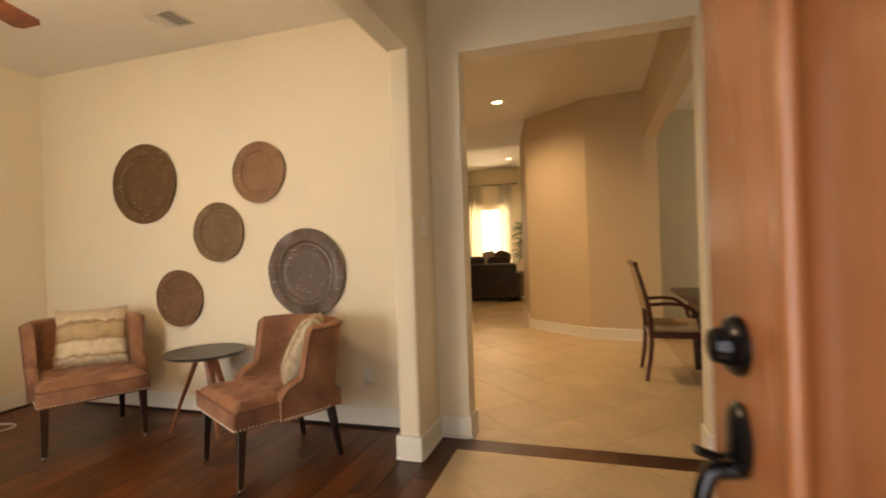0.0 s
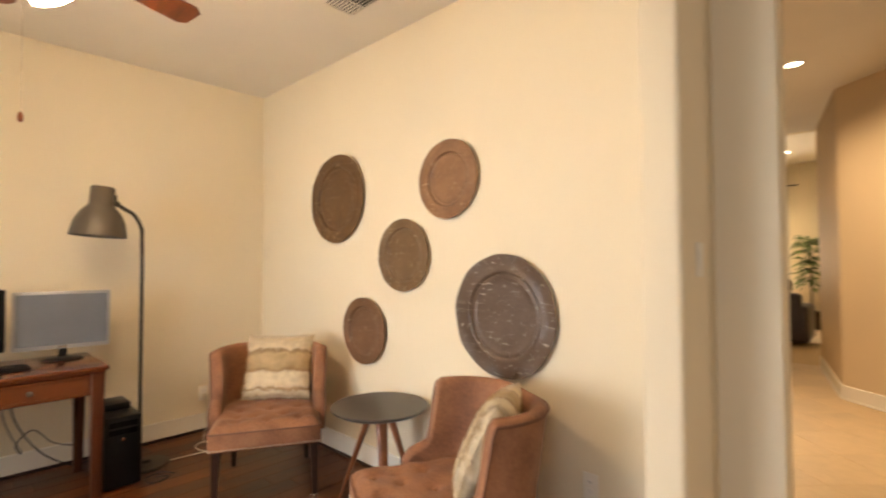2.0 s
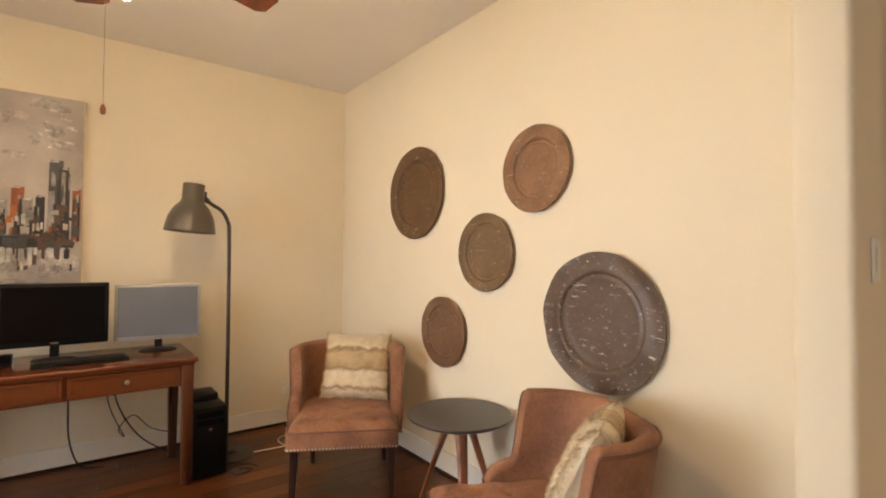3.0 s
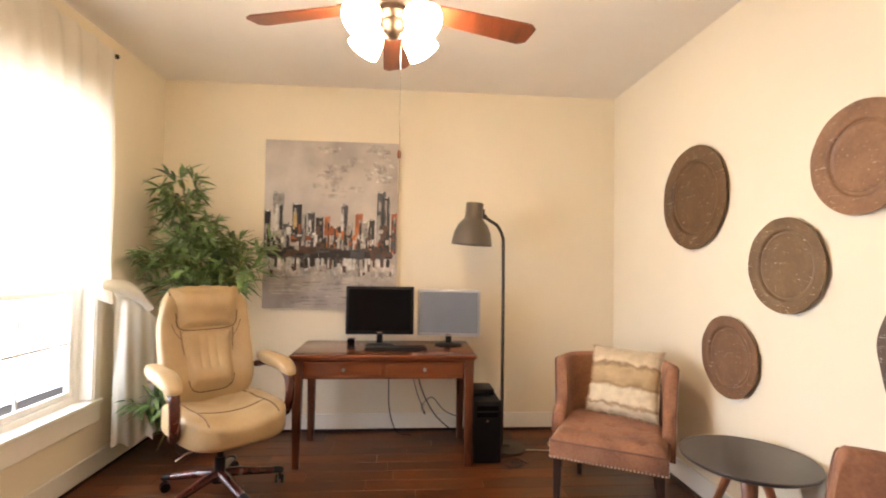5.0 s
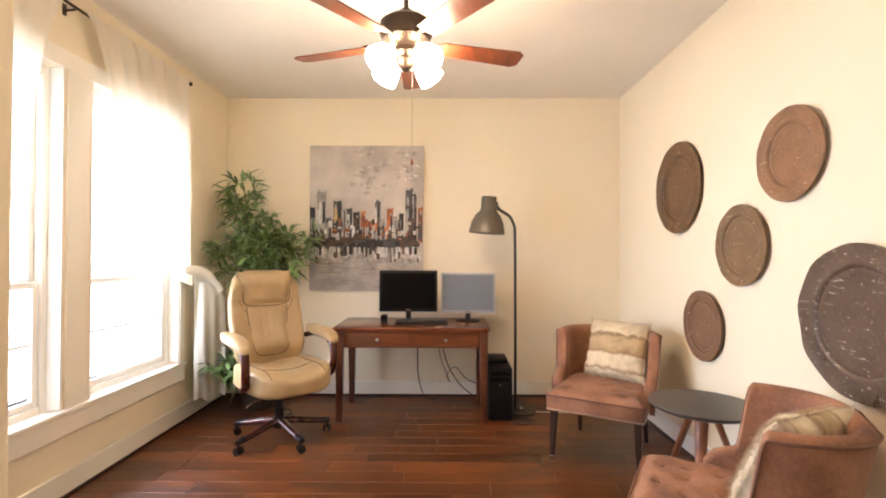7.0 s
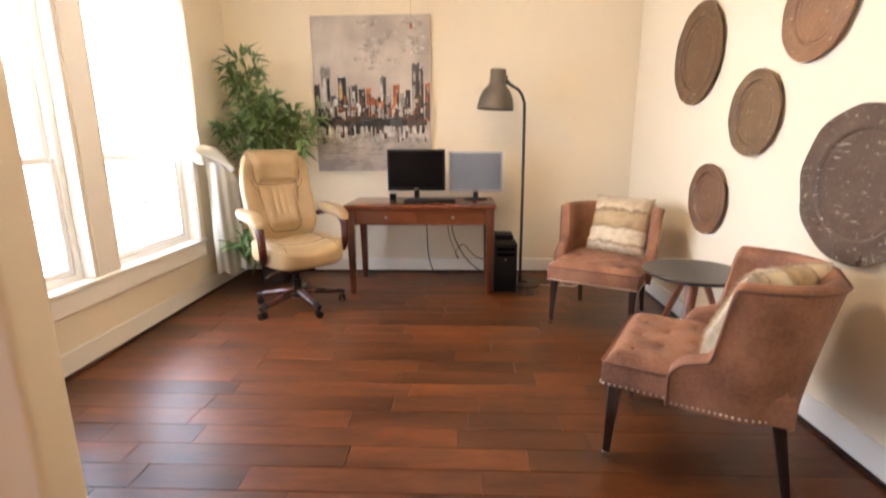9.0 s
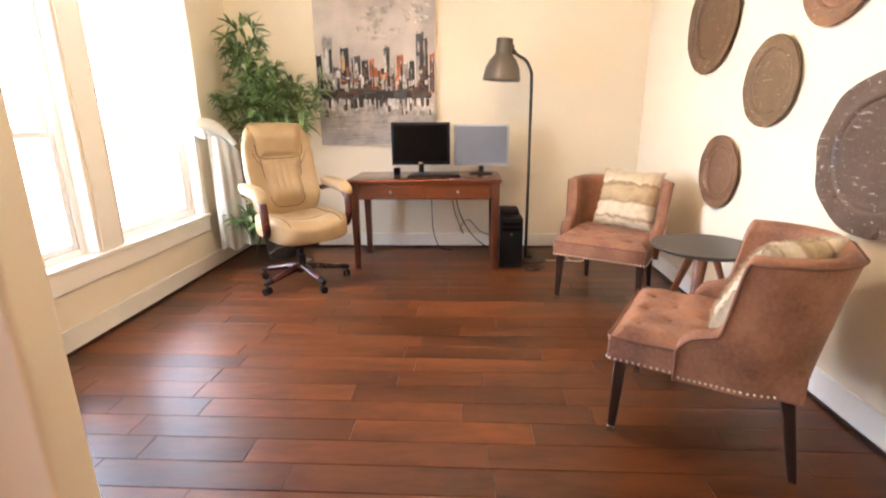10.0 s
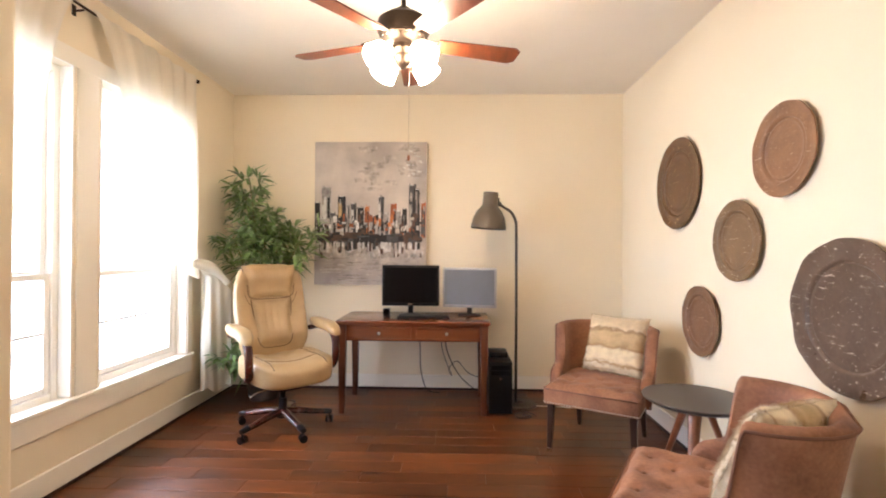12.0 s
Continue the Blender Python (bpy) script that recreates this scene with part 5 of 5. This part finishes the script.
def turned(prof, x, z, n=28, squash=1.0):
    return lathe(B(), prof, n, pose(x, 0.0005, z, -90, 0, 0) @ Matrix.Diagonal((1, squash, 1, 1)))


rose = part("deadbolt", turned([(0, 0), (0.040, 0), (0.041, 0.006), (0.036, 0.013), (0.026, 0.018), (0.022, 0.034), (0.012, 0.038), (0, 0.038)], KX, 1.08), IRON, door)
part("thumb_rose", turned([(0, 0), (0.034, 0), (0.035, 0.005), (0.031, 0.011), (0.02, 0.015), (0, 0.016)], KX, 0.955, 28, 1.45), IRON, door)
part("thumb_latch", tube(B(), smooth_path([(KX, 0.014, 0.935), (KX, 0.035, 0.932), (KX, 0.058, 0.940)], 5), [0.008] * 5 + [0.012] * 6, 10, 0.5), IRON, door)
part("grip", tube(B(), smooth_path([(KX, 0.006, 0.915), (KX, 0.042, 0.905), (KX, 0.056, 0.84), (KX, 0.054, 0.76), (KX, 0.03, 0.70), (KX, 0.004, 0.69)], 6), 0.012, 12), IRON, door)
for z in (0.22, 1.20, 2.20):
    part("hinge", rod(B(), (-0.004, -T / 2, z - 0.05), (-0.004, -T / 2, z + 0.05), 0.007), IRON, door)
structure("trim_door", boxes((-0.21, -0.175, YD0, YD1 + 0.02, 0, 2.435), (0.762, 0.775, YD0, YD1 - 0.02, 0, 2.435), (-0.21, 0.775, YD0, YD1 + 0.02, 2.435, 2.47)), DOORWOOD, "stained wooden front door jamb")

# ---- hall, dining and living things ----
for x, y, z in ((-0.49, 4.64, ZH), (-0.62, 6.19, ZH), (-1.50, 12.5, 3.5)):
    cl = thing("recessed_light", "round recessed ceiling light switched on", "ceiling light", "recessed lights", at=pose(x, y, z))
    part("trim_ring", lathe(B(), [(0.062, -0.001), (0.085, -0.001), (0.088, -0.006), (0.08, -0.010), (0.064, -0.008), (0.062, -0.001)], 32), TRIM, cl)
    part("lens", lathe(B(), [(0, -0.0045), (0.0615, -0.0045), (0.0615, -0.001), (0, -0.001)], 28), CANGLOW, cl)


def dining_chair(label, at):
    ch = thing("dining_chair", label, "chair", "dining chairs", at=at)
    for y in (-0.24, 0.24):
        part("rear_leg", tube(B(), smooth_path([(-0.20, y, 0.0), (-0.165, y, 0.22), (-0.155, y, 0.45), (-0.185, y, 0.70), (-0.27, y, 1.03)], 6), [0.016 + 0.006 * math.sin(math.pi * k / 24) for k in range(25)], 8), MAHOGANY, ch)
        part("front_leg", tube(B(), smooth_path([(0.33, y, 0.0), (0.30, y, 0.22), (0.285, y, 0.43)], 6), [0.017 + 0.0006 * k for k in range(13)], 8), MAHOGANY, ch)
        part("arm", tube(B(), smooth_path([(-0.165, y, 0.665), (0.0, y * 1.06, 0.675), (0.12, y * 1.06, 0.655), (0.20, y * 1.03, 0.58), (0.235, y, 0.44)], 6), 0.016, 8), MAHOGANY, ch)
    part("seat_rail", boxes((-0.15, 0.29, -0.25, -0.225, 0.375, 0.43), (-0.15, 0.29, 0.225, 0.25, 0.375, 0.43), (0.268, 0.295, -0.225, 0.225, 0.375, 0.43), (-0.165, -0.14, -0.225, 0.225, 0.375, 0.43)), MAHOGANY, ch)
    part("seat", box(B(), -0.14, 0.30, -0.245, 0.245, 0.431, 0.485, 0.022, 3), CARPET, ch, "beige upholstered seat")
    part("back_panel", sheet(B(), lambda u, v: (-0.185 - 0.085 * v - 0.03 * math.sin(u * 3.14), (u - 0.5) * 0.45, 0.62 + 0.38 * v), 10, 8, 0.02), CARPET, ch)
    part("crest_rail", tube(B(), smooth_path([(-0.268, -0.25, 1.02), (-0.295, 0, 1.03), (-0.268, 0.25, 1.02)], 6), 0.022, 8, 1.2), MAHOGANY, ch)
    return ch


dining_chair("dark wooden dining armchair with a beige seat", pose(1.11, 4.83, 0.004, 0, 0, 0))
dt = thing("dining_table", "dark wooden dining table with a thick top", "table", at=pose(2.0, 4.2, 0.004))
part("tabletop", box(B(), -0.79, 0.6, -1.0, 1.05, 0.715, 0.755, 0.006, 2), DARKWOOD, dt)
part("apron", boxes((-0.66, 0.48, -0.87, -0.84, 0.60, 0.714), (-0.66, 0.48, 0.89, 0.92, 0.60, 0.714), (-0.66, -0.63, -0.84, 0.89, 0.60, 0.714), (0.45, 0.48, -0.84, 0.89, 0.60, 0.714)), DARKWOOD, dt)
for x in (-0.6, 0.42):
    for y in (-0.82, 0.87):
        part("leg", lathe(B(), [(0, 0), (0.025, 0), (0.03, 0.1), (0.045, 0.45), (0.04, 0.60), (0.04, 0.72), (0, 0.72)], 16, pose(x, y, 0)), DARKWOOD, dt)
pic = thing("wall_mirror", "dark framed mirror on the dining room wall", "mirror", at=pose(2.62, 7.65, 1.56))
bm = B()
for r in [(-0.46, -0.40, -0.45, 0.45), (0.40, 0.46, -0.45, 0.45), (-0.40, 0.40, -0.45, -0.39), (-0.40, 0.40, 0.39, 0.45)]:
    box(bm, r[0], r[1], -0.035, -0.001, r[2], r[3], 0.006, 2)
part("mirror_frame", bm, DARKWOOD, pic)
part("mirror_glass", boxes((-0.40, 0.40, -0.016, -0.012, -0.39, 0.39)), CHROME, pic, smooth=0)

sofa = thing("sofa", "dark brown leather sofa with loose cushions", "sofa", at=pose(-2.05, 10.9, 0.004))
part("back", box(B(), -0.95, 0.95, -0.45, -0.20, 0.06, 0.84, 0.07, 4), SOFA, sofa)
part("base", box(B(), -0.93, 0.93, -0.20, 0.45, 0.06, 0.42, 0.03, 3), SOFA, sofa)
for x in (-1, 1):
    part("arm", box(B(), x * 0.93 - 0.11, x * 0.93 + 0.11, -0.44, 0.47, 0.06, 0.64, 0.06, 4), SOFA, sofa)
for k, (x, c) in enumerate(((-0.55, SOFA), (0.0, SOFA), (0.5, SOFA))):
    part("cushion", puff(B(), x, -0.12, 0.80, 0.12, 0.27, 0.20, 3, 24, 16, lambda q: Vector((q.y, q.x, q.z))), c, sofa)
for x, c in ((-0.30, "pale"), (0.32, "pale"), (0.60, "umber")):
    ob = solid("sofa_pillow", puff(B(), 0, 0, 0, 0.2, 0.07, 0.2, 2.6, 24, 16), DAUBS[c], "patterned throw pillow standing on the sofa back", "pillow", "sofa pillows", smooth=80)
    ob.matrix_world = pose(-2.05 + x, 10.78, 0.93, -14, 22 * x, 0)

lw = tagged(new("window_3"), "white living room window with bright daylight", "window", "", "structure")
bm = B()
for r in [(-2.95, -2.89, 0.75, 2.35), (-1.81, -1.75, 0.75, 2.35), (-2.89, -1.81, 0.75, 0.81), (-2.89, -1.81, 2.29, 2.35), (-2.375, -2.325, 0.81, 2.29)]:
    box(bm, r[0], r[1], 14.02, 14.09, r[2], r[3], 0.006, 1)
part("window_frame", bm, VINYL, lw)
pn = part("pane", boxes((-2.89, -1.81, 14.055, 14.06, 0.81, 2.29)), GLASS, lw, smooth=0)
pn.visible_shadow = False
lrod = thing("curtain_rod", "dark living room curtain rod", "curtain rod")
part("rod", rod(B(), (-3.2, 13.9, 3.02), (-1.50, 13.9, 3.02), 0.014), BRONZE, lrod)
for x in (-3.1, -1.58):
    part("bracket", rod(B(), (x, 13.9, 3.02), (x, 13.999, 3.02), 0.01), BRONZE, lrod)
for x0, x1 in ((-2.93, -2.52), (-2.09, -1.64)):
    def panel(u, v, x0=x0, x1=x1):
        c = (x0 + x1) / 2
        w = (x1 - x0) / 2 * (0.82 + 0.18 * v)
        return (c + (u * 2 - 1) * w, 13.88 + 0.035 * math.sin(u * 31 + math.sin(u * 9)), 3.03 - 3.0 * v)
    cu = thing("curtain", "white curtain panel beside the living room window", "curtain", "living room curtains")
    part("drape", sheet(B(), panel, 60, 12, 0.002), GATHERED, cu, smooth=80)
palm = thing("potted_plant", "tall green potted plant beside the living room sofa", "plant", at=pose(-1.24, 13.15, 0.002))
part("pot", lathe(B(), [(0, 0), (0.16, 0), (0.2, 0.35), (0.17, 0.35), (0, 0.33)], 24), POT, palm)
part("stem", rod(B(), (0, 0, 0.33), (0.02, 0, 1.75), 0.02, 0.01), STEM, palm)
bm = B()
for k in range(260):
    z = pr.uniform(0.8, 2.05)
    a = pr.uniform(0, 6.3)
    sd = Vector((math.cos(a), math.sin(a), pr.uniform(-0.2, 0.7)))
    leaf(bm, Vector((0.02, 0, min(z, 1.75))) + sd * pr.uniform(0.02, 0.2), sd, pr.uniform(0.12, 0.28), pr.uniform(0.02, 0.045), 0.5)
tagged(part("foliage", bm, LEAF, palm, smooth=0), kind="stuff")

# ---- floor planks and tiles ----
PW = 0.1375
fr = random.Random(5)
LENGTHS = (0.42, 0.56, 0.74, 0.92, 1.15)
plank_mesh = {}


def plank(length, width=PW):
    key = (round(length, 3), round(width, 3))
    if key not in plank_mesh:
        bm = box(B(), -width / 2 + 0.0007, width / 2 - 0.0007, -length / 2 + 0.0007, length / 2 - 0.0007, -0.012, 0.0, 0.0014, 1)
        plank_mesh[key] = finish("plank", bm, PLANK, 20)
    return plank_mesh[key]


def lay(x, y, length, turn=0, width=PW):
    ob = new("plank", plank(length, width))
    ob.parent = FLOOR
    ob.matrix_world = pose(x, y, fr.uniform(-0.0006, 0.0), 0, 0, turn)


row, x = 0, -0.34 - PW / 2
while x > XW - PW / 2:
    y, end = YS, YN
    first = True
    while end - y > 0.02:
        length = fr.choice(LENGTHS) * (fr.uniform(0.3, 0.9) if first else 1)
        length = round(length, 2)
        first = False
        if end - y - length < 0.2:
            length = end - y
        lay(x, y + length / 2, length)
        y += length
    x -= PW
y = 2.872
sx = -0.34
while sx < 1.07:
    length = min(fr.choice(LENGTHS), 1.075 - sx)
    lay(sx + length / 2, 2.872 + 0.082, length, 90, 0.164)
    sx += length


def tiles(x0, x1, y0, y1, size, turn, about=None):
    """Square tiles laid on the diagonal, cut at the edges of the field."""
    c = Vector(about or ((x0 + x1) / 2, (y0 + y1) / 2, 0))
    rot = pose(c.x, c.y, 0, 0, 0, turn)
    k = int(math.hypot(x1 - x0, y1 - y0) / size / 2 + (c - Vector(((x0 + x1) / 2, (y0 + y1) / 2, 0))).length / size) + 2
    whole = finish("tile", box(B(), -size / 2 + 0.0010, size / 2 - 0.0010, -size / 2 + 0.0010, size / 2 - 0.0010, -0.006, 0.0, 0.002, 1), TILE, 20)
    for i in range(-k, k + 1):
        for j in range(-k, k + 1):
            m = rot @ pose(i * size, j * size, 0)
            cs = [m @ Vector((a * size / 2, b * size / 2, 0)) for a in (-1, 1) for b in (-1, 1)]
            if max(p.x for p in cs) <= x0 + 0.01 or min(p.x for p in cs) >= x1 - 0.01 or max(p.y for p in cs) <= y0 + 0.01 or min(p.y for p in cs) >= y1 - 0.01:
                continue
            inside = all(x0 <= p.x <= x1 and y0 <= p.y <= y1 for p in cs)
            if inside:
                ob = new("tile", whole)
                ob.parent = TILEFLOOR
                ob.matrix_world = m
                continue
            bm = box(B(), -size / 2 + 0.0010, size / 2 - 0.0010, -size / 2 + 0.0010, size / 2 - 0.0010, -0.006, 0.0, 0.002, 1)
            bmesh.ops.transform(bm, matrix=m, verts=bm.verts)
            for co, no in (((x0, 0, 0), (-1, 0, 0)), ((x1, 0, 0), (1, 0, 0)), ((0, y0, 0), (0, -1, 0)), ((0, y1, 0), (0, 1, 0))):
                g = list(bm.verts) + list(bm.edges) + list(bm.faces)
                r = bmesh.ops.bisect_plane(bm, geom=g, plane_co=co, plane_no=no, clear_outer=True)
                es = [e for e in bm.edges if e.is_boundary]
                if es:
                    bmesh.ops.holes_fill(bm, edges=es)
            if len(bm.faces) > 3:
                ob = new("tile", finish("tile", bm, TILE, 20))
                ob.parent = TILEFLOOR
            else:
                bm.free()


tiles(-0.338, FE, YD0, 2.870, 0.45, 45)
HALL_MID = (-0.02, (YN + 9.062) / 2, 0)
tiles(-1.348, 1.308, YN + 0.112, 8.95, 0.45, 45, HALL_MID)
tiles(-0.298, 1.073, 3.038, YN + 0.112, 0.45, 45, HALL_MID)
